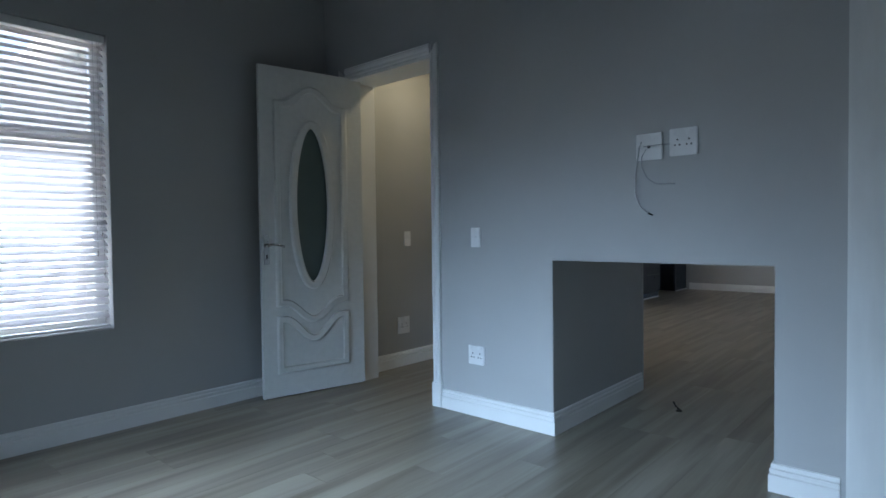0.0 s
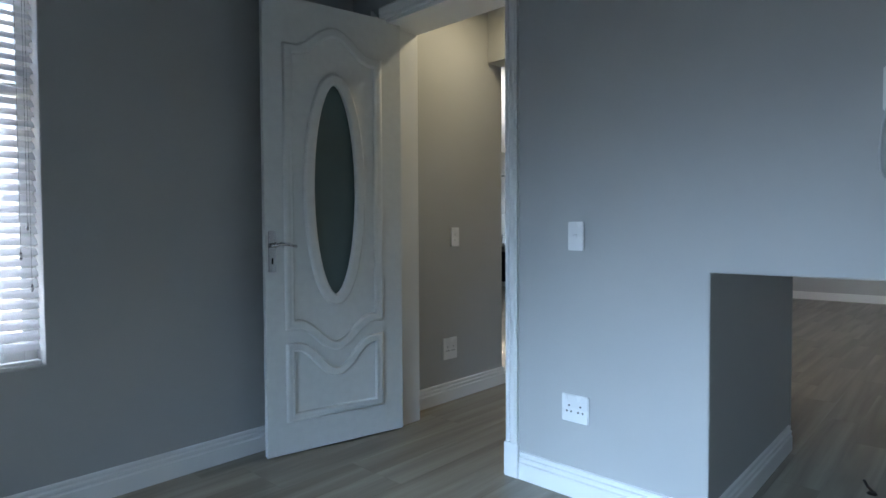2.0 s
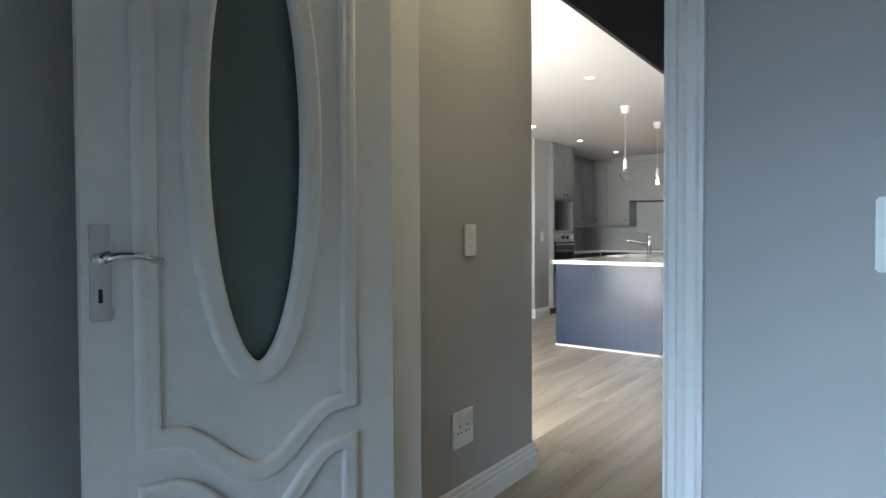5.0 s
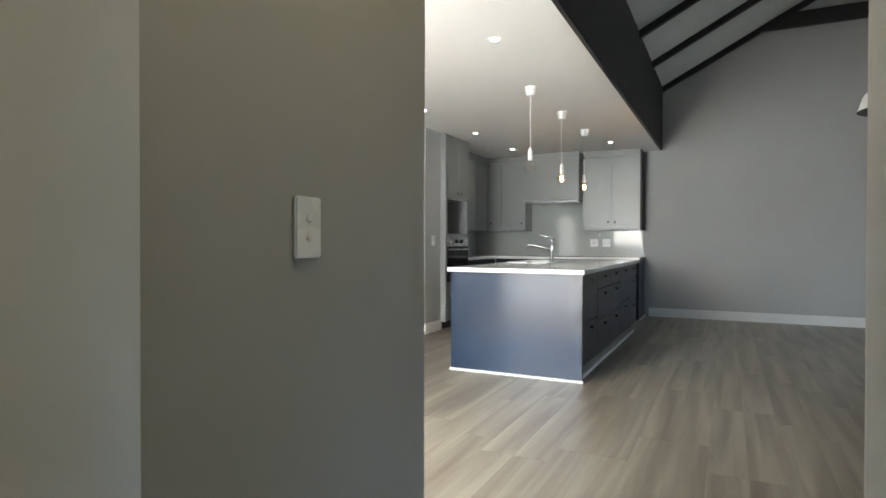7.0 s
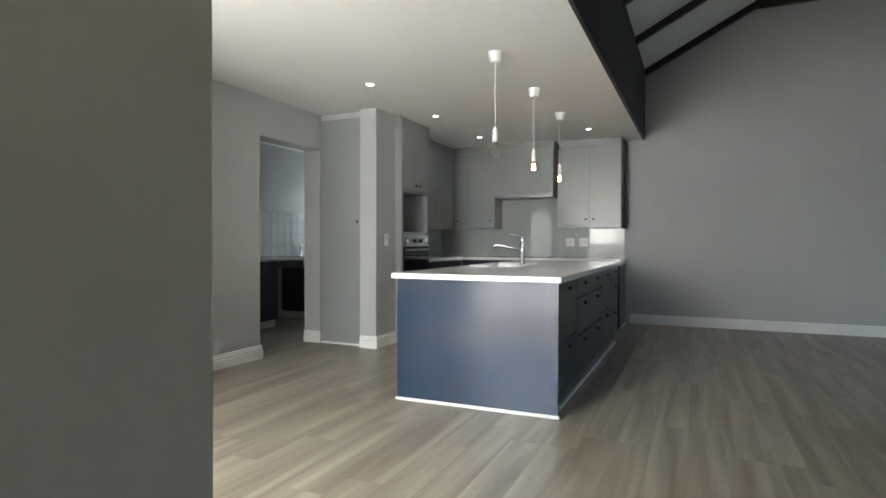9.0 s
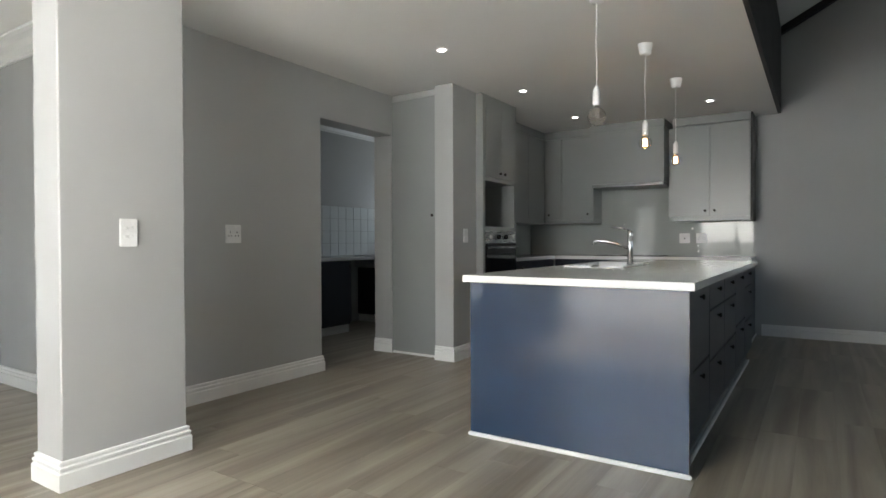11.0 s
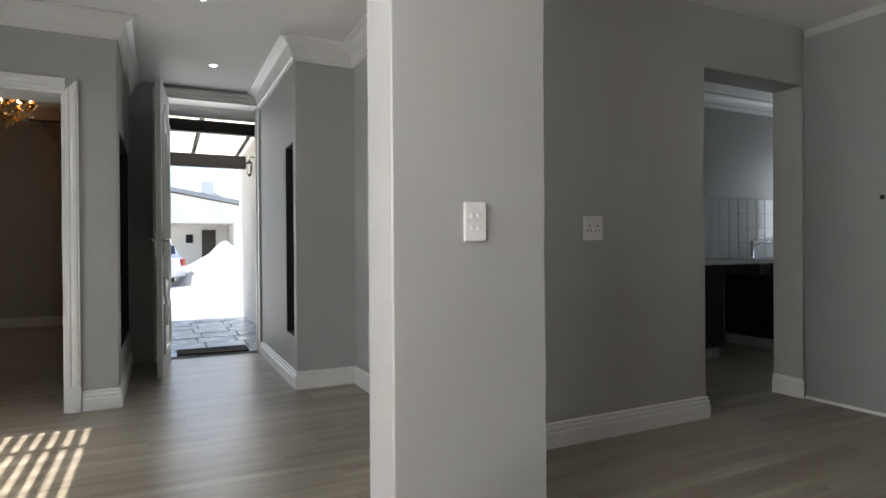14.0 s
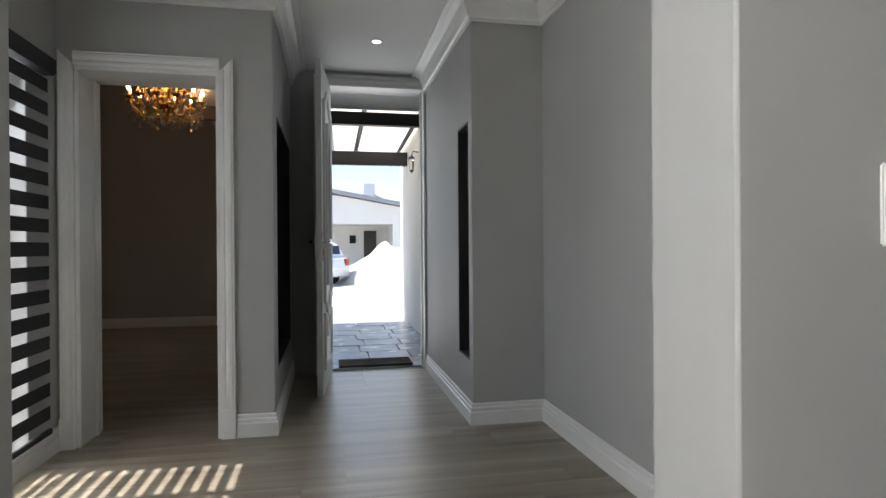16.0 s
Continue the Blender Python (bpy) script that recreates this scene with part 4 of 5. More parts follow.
def tap(name, label, p, reach, h=0.235):
    root = thing(name, label, "tap", at=p)
    bm = bmesh.new()
    lathe(bm, ((0.030, 0), (0.030, 0.006), (0.022, 0.010), (0.021, h - 0.06), (0.023, h - 0.055), (0.023, h - 0.02), (0.018, h - 0.008), (0.01, h - 0.004)), (0, 0, 0))
    part("body", bm, M_CHROME, root, smooth=True)
    d = Vector(reach).normalized()
    bm = bmesh.new()
    L = Vector(reach).length
    tube(bm, [d * 0.0 + Vector((0, 0, 0.12)), d * L * 0.35 + Vector((0, 0, 0.155)), d * L * 0.7 + Vector((0, 0, 0.178)), d * L * 0.93 + Vector((0, 0, 0.182)), d * L + Vector((0, 0, 0.17)), d * L + Vector((0, 0, 0.15))], 0.011, 12)
    part("spout", bm, M_CHROME, root, smooth=True)
    bm = bmesh.new()
    tube(bm, [Vector((0, 0, h - 0.01)), d * 0.05 + Vector((0, 0, h + 0.012)), d * 0.14 + Vector((0, 0, h + 0.025))], 0.007, 10)
    part("lever", bm, M_CHROME, root, smooth=True)
    return root


tap("mixer_tap", "chrome single-lever mixer tap on the island", (9.74, 5.37, 0.90), (-0.05, 0.27, 0), 0.265)

# back run along the far wall
BX = 12.13
for k, (a, b) in enumerate(((4.79, 5.35), (5.35, 6.0), (6.0, 6.55), (6.55, 6.94))):
    unit("base_unit", "near-black navy kitchen base unit under a white worktop", "kitchen unit", BX, FAR - 0.003, a, b - 0.001, 0.10, 0.857, M_NAVY_SHADE,
         [("door", a, b, 0.13, 0.85, b - 0.06 if k % 2 else a + 0.06, 0.78)], (-1, 0, 0), "base units on the far wall")
for k, (a, b) in enumerate(((10.83, 11.45), (11.45, 12.08))):
    unit("base_unit", "near-black navy kitchen base unit under a white worktop", "kitchen unit", a, b - 0.001, 6.965, KIT_N - 0.003, 0.10, 0.857, M_NAVY_SHADE,
         [("drawer_front", a, b, 0.66, 0.85, (a + b) / 2, 0.78), ("door", a, b, 0.13, 0.655, a + 0.06, 0.6)], (0, -1, 0), "base units beside the oven")
root = thing("base_end_panel", "near-black navy end panel closing the base units", "panel")
bm = bmesh.new()
box(bm, BX - 0.02, FAR - 0.003, 4.765, 4.788, 0.0, 0.858, 0.002)
part("panel", bm, M_NAVY_SHADE, root)
bm = bmesh.new()
box(bm, BX - 0.02, FAR - 0.01, 4.745, 4.762, 0, 0.02, 0.004)
part("floor_bead", bm, M_WHITE, root, "white quadrant bead")
root = thing("kitchen_plinth", "recessed near-black plinth below the base units", "plinth")
bm = bmesh.new()
box(bm, BX + 0.05, FAR - 0.003, 4.79, 6.93, 0, 0.099)
part("kickboard", bm, M_NAVY_SHADE, root)
bm = bmesh.new()
box(bm, 10.83, BX + 0.04, 7.02, KIT_N - 0.003, 0, 0.099)
part("kickboard", bm, M_NAVY_SHADE, root)
root = thing("kitchen_worktop", "white quartz worktop along the kitchen walls", "worktop")
bm = bmesh.new()
cells(bm, (10.83, FAR - 0.001), (4.755, KIT_N - 0.001), (0.860, 0.900), [(0, BX - 0.03, 0, 6.935, 0, 2)])
part("slab", bm, M_QUARTZ, root)
hob = thing("hob", "black glass hob set on the worktop", "hob")
bm = bmesh.new()
box(bm, 12.2, 12.66, 5.70, 6.46, 0.9005, 0.907, 0.002)
part("glass", bm, M_BLACK, hob)
for x, y, r in ((12.32, 5.88, 0.075), (12.54, 5.9, 0.09), (12.32, 6.26, 0.09), (12.54, 6.28, 0.075)):
    bm = bmesh.new()
    lathe(bm, ((r, 0.9072), (r, 0.9076), (r - 0.004, 0.9077)), (x, y, 0), 28)
    part("cooking_zone", bm, M_STEEL, hob)
splash = thing("splashback", "glossy pale grey glass splashback behind the worktop", "splashback")
for c in ((FAR - 0.009, FAR - 0.002, 4.78, KIT_N - 0.012, 0.902, 1.80), (10.83, FAR - 0.012, KIT_N - 0.010, KIT_N - 0.003, 0.902, 1.36)):
    bm = bmesh.new()
    box(bm, *c)
    part("glass_sheet", bm, M_SPLASH, splash)
for y, z in ((6.249, 1.29), (6.938, 1.235), (5.432, 1.229), (5.369, 1.02), (5.369, 0.956)):
    bm = bmesh.new()
    lathe(bm, ((0.009, 0.0), (0.009, 0.003), (0.006, 0.005), (0.001, 0.0055)), (FAR - 0.009, y, z), 14, Vector((-1, 0, 0)).to_track_quat("Z", "Y").to_matrix())
    part("fixing_stud", bm, M_CHROME, splash, "small bright fixing stud")
plate("wall_socket", "white double wall socket on the glass splashback", (FAR - 0.009, 5.33, 1.11), (-1, 0, 0), 0.12, 0.12, "double", "double sockets")
plate("wall_socket", "white blank plate on the glass splashback", (FAR - 0.009, 5.52, 1.11), (-1, 0, 0), 0.12, 0.12, "blank", "double sockets")

# wall units
UX = 12.38


def wall_unit(label, x0, x1, y0, y1, fronts, out, side=True):
    u = unit("wall_unit", label, "kitchen unit", x0, x1, y0, y1, 1.355, 2.40, M_GREYCAB, fronts, out, "grey wall units")
    bm = bmesh.new()
    if out[0]:
        box(bm, x0 - 0.022, x1, y0, y1, 1.305, 1.353, 0.004)
    else:
        box(bm, x0, x1, y0 - 0.022, y1, 1.305, 1.353, 0.004)
    part("light_rail", bm, M_GREYCAB, u)
    bm = bmesh.new()
    if out[0]:
        box(bm, x0 - 0.024, x1, y0, y1, 2.402, CEIL - 0.001, 0.004)
    else:
        box(bm, x0, x1, y0 - 0.024, y1, 2.402, CEIL - 0.001, 0.004)
    part("top_filler", bm, M_GREYCAB, u)
    return u


wall_unit("grey satin double wall cupboard with small dark knobs", UX, FAR - 0.012, 4.785, 5.59, [("door", 4.785, 5.188, 1.36, 2.395, 5.14, 1.42), ("door", 5.19, 5.59, 1.36, 2.395, 5.24, 1.42)], (-1, 0, 0))
wall_unit("grey satin corner wall cupboards with small dark knobs", UX, FAR - 0.012, 6.535, 7.535, [("door", 6.535, 6.945, 1.36, 2.395, 6.60, 1.42), ("door", 6.947, 7.18, 1.36, 2.395, 7.12, 1.42)], (-1, 0, 0))
wall_unit("grey satin wall cupboards above the side worktop", 10.83, UX - 0.026, 7.205, KIT_N - 0.012, [("door", 10.83, 11.34, 1.36, 2.395, None, 0), ("door", 11.342, 11.85, 1.36, 2.395, None, 0), ("door", 11.852, UX - 0.03, 1.36, 2.395, None, 0)], (0, -1, 0))
root = thing("side_panel", "dark edge panel beside the grey wall cupboard", "panel")
bm = bmesh.new()
box(bm, UX - 0.035, FAR - 0.002, 4.762, 4.783, 1.30, CEIL - 0.02, 0.002)
part("panel", bm, M_CHAR, root)
hood = thing("cooker_hood", "grey boxed cooker hood with steel underside", "cooker hood")
bm = bmesh.new()
box(bm, UX - 0.13, FAR - 0.012, 5.662, 6.528, 1.775, 2.40, 0.003)
part("casing", bm, M_GREYCAB, hood)
bm = bmesh.new()
box(bm, UX - 0.12, FAR - 0.02, 5.67, 6.52, 1.735, 1.773, 0.004)
# Dark steel, its colour lowered further for the shade under the hood.
steel = part("steel_base", bm, material("dark_steel_shaded", (0.22, 0.22, 0.22), 0.35, 1.0, vary=0.08, scale=8, fine=160, bump=0.05), hood, "brushed steel underside")
for y in (5.9, 6.1, 6.3):
    bm = bmesh.new()
    lathe(bm, ((0.03, 0.0), (0.03, -0.003), (0.02, -0.004)), (UX + 0.02, y, 1.735))
    part("lamp", bm, M_CHROME, steel)
bm = bmesh.new()
box(bm, UX - 0.135, FAR - 0.012, 5.657, 6.532, 2.402, CEIL - 0.001, 0.003)
part("top_filler", bm, M_GREYCAB, hood)
bm = bmesh.new()
box(bm, UX + 0.1, FAR - 0.012, 5.595, 5.655, 1.36, 2.40)
part("side_filler", bm, M_GREYCAB, hood)

# oven tower
TX0, TX1, TY = 10.068, 10.826, 6.86
tower = thing("oven_tower", "grey satin tall unit with open niche and built-in oven", "kitchen unit")
bm = bmesh.new()
cells(bm, (TX0, TX1), (TY, KIT_N - 0.003), (0.10, CEIL - 0.001), [(TX0 + 0.07, TX1 - 0.05, 0, TY + 0.45, 1.225, 1.67), (TX0 + 0.06, TX1 - 0.04, 0, TY + 0.5, 0.60, 1.185)])
part("carcass", bm, M_GREYCAB, tower)
for a, b, ka in ((TX0 + 0.055, TX0 + 0.395, TX0 + 0.345), (TX0 + 0.397, TX1 - 0.035, TX0 + 0.445)):
    bm = bmesh.new()
    box(bm, a, b, TY - 0.02, TY - 0.001, 1.705, 2.40, 0.002)
    d = part("door", bm, M_GREYCAB, tower)
    bm = bmesh.new()
    knob(bm, (ka, TY - 0.02, 1.755), (0, -1, 0))
    part("knob", bm, M_KNOB, d, "small dark round knob", True)
bm = bmesh.new()
box(bm, TX0 + 0.055, TX1 - 0.035, TY - 0.02, TY - 0.001, 0.13, 0.585, 0.002)
part("drawer_front", bm, M_GREYCAB, tower)
bm = bmesh.new()
box(bm, TX0 + 0.0, TX0 + 0.045, TY - 0.022, TY - 0.001, 0.10, CEIL - 0.02, 0.002)
part("stile", bm, M_GREYCAB, tower)
bm = bmesh.new()
box(bm, TX0 + 0.02, TX1 - 0.02, TY + 0.05, TY + 0.1, 0, 0.099)
part("kickboard", bm, M_NAVY, tower)
oven = thing("built_in_oven", "black glass and steel built-in oven with control knobs", "oven")
ox0, ox1 = TX0 + 0.063, TX1 - 0.043
bm = bmesh.new()
box(bm, ox0, ox1, TY - 0.022, TY + 0.45, 1.065, 1.182, 0.003)
panel = part("control_panel", bm, M_STEEL, oven, "brushed steel control panel")
for k in range(4):
    bm = bmesh.new()
    lathe(bm, ((0.024, 0), (0.024, 0.012), (0.019, 0.026), (0.008, 0.028)), (ox0 + 0.09 + k * 0.155, TY - 0.022, 1.125), 20, Vector((0, -1, 0)).to_track_quat("Z", "Y").to_matrix())
    part("control_knob", bm, M_BLACK if k in (1, 2) else M_STEEL, panel)
bm = bmesh.new()
box(bm, ox0, ox1, TY - 0.024, TY + 0.45, 0.605, 1.060, 0.004)
od = part("oven_door", bm, M_BLACK, oven, "black glass oven door")
bm = bmesh.new()
tube(bm, [(ox0 + 0.04, TY - 0.024, 1.02), (ox0 + 0.045, TY - 0.06, 1.022), (ox1 - 0.045, TY - 0.06, 1.022), (ox1 - 0.04, TY - 0.024, 1.02)], 0.009, 12)
part("handle", bm, M_STEEL, od, smooth=True)

# tall cupboard beside the scullery opening
tall = thing("tall_cupboard", "tall grey painted cupboard with a single plain door", "cupboard")
bm = bmesh.new()
box(bm, 9.722, 9.975, 7.107, 7.653, 0.02, 2.435)
part("carcass", bm, M_GREYCAB, tall)
bm = bmesh.new()
box(bm, 9.70, 9.72, 7.112, 7.645, 0.115, 2.43, 0.002)
d = part("door", bm, M_GREYCAB, tall)
bm = bmesh.new()
knob(bm, (9.70, 7.165, 1.325), (-1, 0, 0))
part("knob", bm, M_KNOB, d, "small dark round knob", True)
bm = bmesh.new()
box(bm, 9.70, 9.715, 7.112, 7.645, 0, 0.02, 0.004)
part("floor_bead", bm, M_WHITE, tall, "white quadrant bead")

# ---- lamps ----
M_BULB = glass("clear_bulb_glass", (1, 0.98, 0.95))
M_FIL = emitter("glowing_filament", (1.0, 0.50, 0.17), 14)
M_COIL = material("cold_filament", (0.4, 0.35, 0.3), 0.4, 0.8)
for k, (x, r, lit) in enumerate(((8.47, 0.052, False), (9.56, 0.046, True), (10.63, 0.046, True))):
    y = 5.217
    root = thing("pendant_lamp", "white pendant with %s bulb over the island" % ("glowing filament" if lit else "unlit clear globe"), "pendant lamp", "pendants over the island", (x, y, 0))
    bm = bmesh.new()
    lathe(bm, ((0.052, CEIL - 0.001), (0.052, CEIL - 0.012), (0.038, CEIL - 0.075), (0.012, CEIL - 0.085)), (0, 0, 0))
    part("ceiling_rose", bm, M_PLASTIC, root, smooth=False)
    bm = bmesh.new()
    zb = 1.935
    tube(bm, [(0, 0, CEIL - 0.08), (0.006, 0.002, 2.33), (-0.003, 0.003, 2.2), (0.004, 0, 2.08), (0, 0, zb)], 0.0030)
    part("flex", bm, M_PLASTIC, root, smooth=True)
    bm = bmesh.new()
    lathe(bm, ((0.006, zb + 0.02), (0.014, zb + 0.005), (0.021, zb - 0.01), (0.021, zb - 0.085), (0.019, zb - 0.09)), (0, 0, 0))
    part("lamp_holder", bm, M_PLASTIC, root)
    bm = bmesh.new()
    z0 = zb - 0.092
    prof = [(0.013, z0), (0.014, z0 - 0.012)]
    zc = z0 - (0.012 + r * 0.92)
    for j in range(2, 17):
        a = math.pi * j / 16.5
        prof.append((max(r * math.sin(a), 0.014 if j < 4 else 0.0), zc + r * math.cos(a)))
    prof += [(max(q[0] - 0.0012, 0.0), q[1] + (0.0012 if q[1] < zc else -0.0004)) for q in reversed(prof)]
    lathe(bm, prof, (0, 0, 0), 32)
    b = part("bulb", bm, M_BULB, root, "clear glass bulb", True)
    b.visible_shadow = False
    bm = bmesh.new()
    for j in range(6):
        a = 2 * math.pi * j / 6
        rod(bm, (0.010 * math.cos(a), 0.010 * math.sin(a), z0 - 0.025), (0.013 * math.cos(a + 0.5), 0.013 * math.sin(a + 0.5), z0 - 0.08), 0.0027 if lit else 0.0008, seg=6)
    part("filament", bm, M_FIL if lit else M_COIL, b)
M_LED = emitter("downlight_led", (1.0, 0.96, 0.90), 6)
for x, y in ((8.852, 6.507), (10.25, 6.507), (11.645, 6.507), (11.65, 5.09), (7.20, 5.07), (6.03, 9.01), (6.20, 10.37)):
    root = thing("downlight", "small round recessed ceiling downlight, lit", "downlight", "recessed downlights", (x, y, HALL_CEIL if y > 7.165 else CEIL))
    bm = bmesh.new()
    lathe(bm, ((0.046, 0.0), (0.046, -0.003), (0.036, -0.006), (0.028, -0.003)), (0, 0, 0))
    part("rim", bm, M_PLASTIC, root)
    bm = bmesh.new()
    lathe(bm, ((0.026, -0.0050), (0.026, -0.0058), (0.02, -0.0060)), (0, 0, 0))
    part("lens", bm, M_LED, root)
root = thing("passage_light", "warm round ceiling light in the passage", "ceiling light", at=(4.45, 3.90, 2.80))
bm = bmesh.new()
lathe(bm, ((0.10, 0.0), (0.10, -0.012), (0.085, -0.018)), (0, 0, 0), 28)
part("base", bm, M_WHITE, root)
root = thing("lounge_pendant", "white enamel dome pendant lamp in the lounge", "pendant lamp", at=(9.0, 2.49, 0.0))
bm = bmesh.new()
lathe(bm, ((0.03, 2.50), (0.05, 2.49), (0.055, 2.40), (0.10, 2.37), (0.20, 2.25), (0.235, 2.135), (0.23, 2.133), (0.195, 2.245), (0.095, 2.36), (0.03, 2.385)), (0, 0, 0), 36)
part("shade", bm, M_WHITE, root, smooth=True)
bm = bmesh.new()
tube(bm, [(0, 0, 2.49), (0, 0, EAVE + RISE * (FASCIA - 2.44) - 0.05)], 0.005)
lathe(bm, ((0.01, 4.40), (0.05, 4.42), (0.05, 4.50)), (0, 0, 0), 16)
part("flex", bm, M_PLASTIC, root)
bm = bmesh.new()
lathe(bm, ((0.02, 2.36), (0.055, 2.28), (0.06, 2.24), (0.03, 2.2)), (0, 0, 0))
part("bulb", bm, emitter("white_bulb", (1, 0.95, 0.88), 9), root, smooth=True)
bm = bmesh.new()
lathe(bm, ((0.236, 2.137), (0.239, 2.133), (0.236, 2.129)), (0, 0, 0), 36)
part("rim", bm, M_CHAR, root)

# ---- hall: niches, zebra blind ----
for nm, c in (("niche_panel_east", (HALL_E + 0.115, HALL_E + 0.138, 9.602, 9.898, 0.372, 1.843)), ("niche_panel_west", (HALL_W - 0.138, HALL_W - 0.115, 9.802, 10.998, 0.332, 1.878))):
    root = thing("niche_panel", "dark charcoal panel set into the wall niche", "panel")
    bm = bmesh.new()
    box(bm, *c)
    part("back", bm, M_CHAR, root)
    s = 1 if "east" in nm else -1
    xf = HALL_E + 0.003 if s > 0 else HALL_W - 0.003
    xb = HALL_E + 0.114 if s > 0 else HALL_W - 0.114
    for q in ((c[2], c[2] + 0.012, c[4], c[5]), (c[3] - 0.012, c[3], c[4], c[5]), (c[2] + 0.013, c[3] - 0.013, c[4], c[4] + 0.012), (c[2] + 0.013, c[3] - 0.013, c[5] - 0.012, c[5])):
        bm = bmesh.new()
        box(bm, min(xf, xb), max(xf, xb), *q)
        part("side", bm, M_CHAR, root)


def zebra(y0, y1, x, z0, z1, label):
    root = thing("zebra_blind", label, "blind")
    bm = bmesh.new()
    box(bm, x - 0.03, x + 0.04, y0 - 0.01, y1 + 0.01, z1, z1 + 0.085, 0.008)
    part("cassette", bm, M_ZEBRA, root, "dark blind cassette")
    z, pitch = z1 - 0.02, 0.118
    while z - 0.07 > z0:
        bm = bmesh.new()
        box(bm, x, x + 0.0015, y0, y1, z - 0.068, z)
        part("band", bm, M_ZEBRA, root)
        z -= pitch
    bm = bmesh.new()
    box(bm, x - 0.008, x + 0.012, y0, y1, z0, z0 + 0.03, 0.004)
    part("bottom_bar", bm, M_ZEBRA, root)


zebra(7.70, 9.41, WIN_X + 0.035, 0.135, 1.95, "dark and clear banded zebra blind at the hall window")

# ---- scullery ----
SY = 9.46
for a, b in ((8.3, 9.05), (9.05, 9.75), (9.75, 10.45)):
    unit("scullery_unit", "near-black navy scullery base unit", "kitchen unit", a, b - 0.001, 8.87, SY - 0.003, 0.10, 0.857, M_NAVY_SHADE, [("door", a, b, 0.13, 0.85, b - 0.05, 0.78)], (0, -1, 0), "scullery base units")
unit("scullery_unit", "near-black navy scullery base unit", "kitchen unit", 11.25, 12.7, 8.87, SY - 0.003, 0.10, 0.857, M_NAVY_SHADE, [("door", 11.25, 12.0, 0.13, 0.85, 11.95, 0.78)], (0, -1, 0), "scullery base units")
root = thing("scullery_plinth", "white plinth below the scullery units", "plinth")
for a, b in ((8.3, 10.45), (11.26, 12.7)):
    bm = bmesh.new()
    box(bm, a, b, 8.90, SY - 0.01, 0, 0.098)
    part("kickboard", bm, M_WHITE, root)
root = thing("scullery_worktop", "pale worktop along the scullery wall", "worktop")
bm = bmesh.new()
box(bm, 8.28, FAR - 0.01, 8.85, SY - 0.002, 0.860, 0.895, 0.003)
part("slab", bm, M_QUARTZ, root)
root = thing("scullery_sink", "steel drop-in sink on the scullery worktop", "sink")
bm = bmesh.new()
cells(bm, (11.1, 12.0), (8.95, 9.38), (0.74, 0.902), [(11.5, 11.95, 9.0, 9.33, 0.76, 2)])
part("bowl", bm, M_STEEL, root)
tap("mixer_tap", "chrome mixer tap at the scullery sink", (11.62, 9.41, 0.895), (0.22, -0.06, 0), 0.2)
tiles = thing("tile_splashback", "white glazed vertical tiles behind the scullery worktop", "tiles")
bm = bmesh.new()
box(bm, 9.3, FAR - 0.01, SY - 0.006, SY - 0.001, 0.897, 1.56)
part("grout_bed", bm, M_GROUT, tiles)
bm = bmesh.new()
box(bm, -0.0725, 0.0725, -0.009, 0, 0, 0.158, 0.006)
tile_mesh = mesh_of("tile", bm, M_TILE)
for k in range(22):
    for j in range(4):
        o = new("tile", tile_mesh)
        o.parent, o.location = tiles, (9.45 + 0.148 * k, SY - 0.0062, 0.902 + j * 0.162)
        o.rotation_euler = (random.uniform(-0.014, 0.014), 0, random.uniform(-0.014, 0.014))

# ---- dining room chandelier ----
ch = thing("chandelier", "gilt branched chandelier with lit candle bulbs and crystal drops", "chandelier", at=(4.45, 11.62, 0.05))
bm = bmesh.new()
lathe(bm, ((0.01, 3.40), (0.05, 3.38), (0.008, 3.34), (0.008, 2.80), (0.05, 2.74), (0.012, 2.70), (0.012, 2.62), (0.035, 2.58), (0.02, 2.5), (0.05, 2.40), (0.06, 2.33), (0.03, 2.26), (0.015, 2.2), (0.025, 2.16), (0.004, 2.12)), (0, 0, 0), 18)
part("stem", bm, M_GOLD, ch, smooth=True)
M_FLAME = emitter("candle_bulb", (1.0, 0.52, 0.24), 11)
M_CRYST = glass("amber_crystal", (1.0, 0.85, 0.6), 0.02, 1.5)
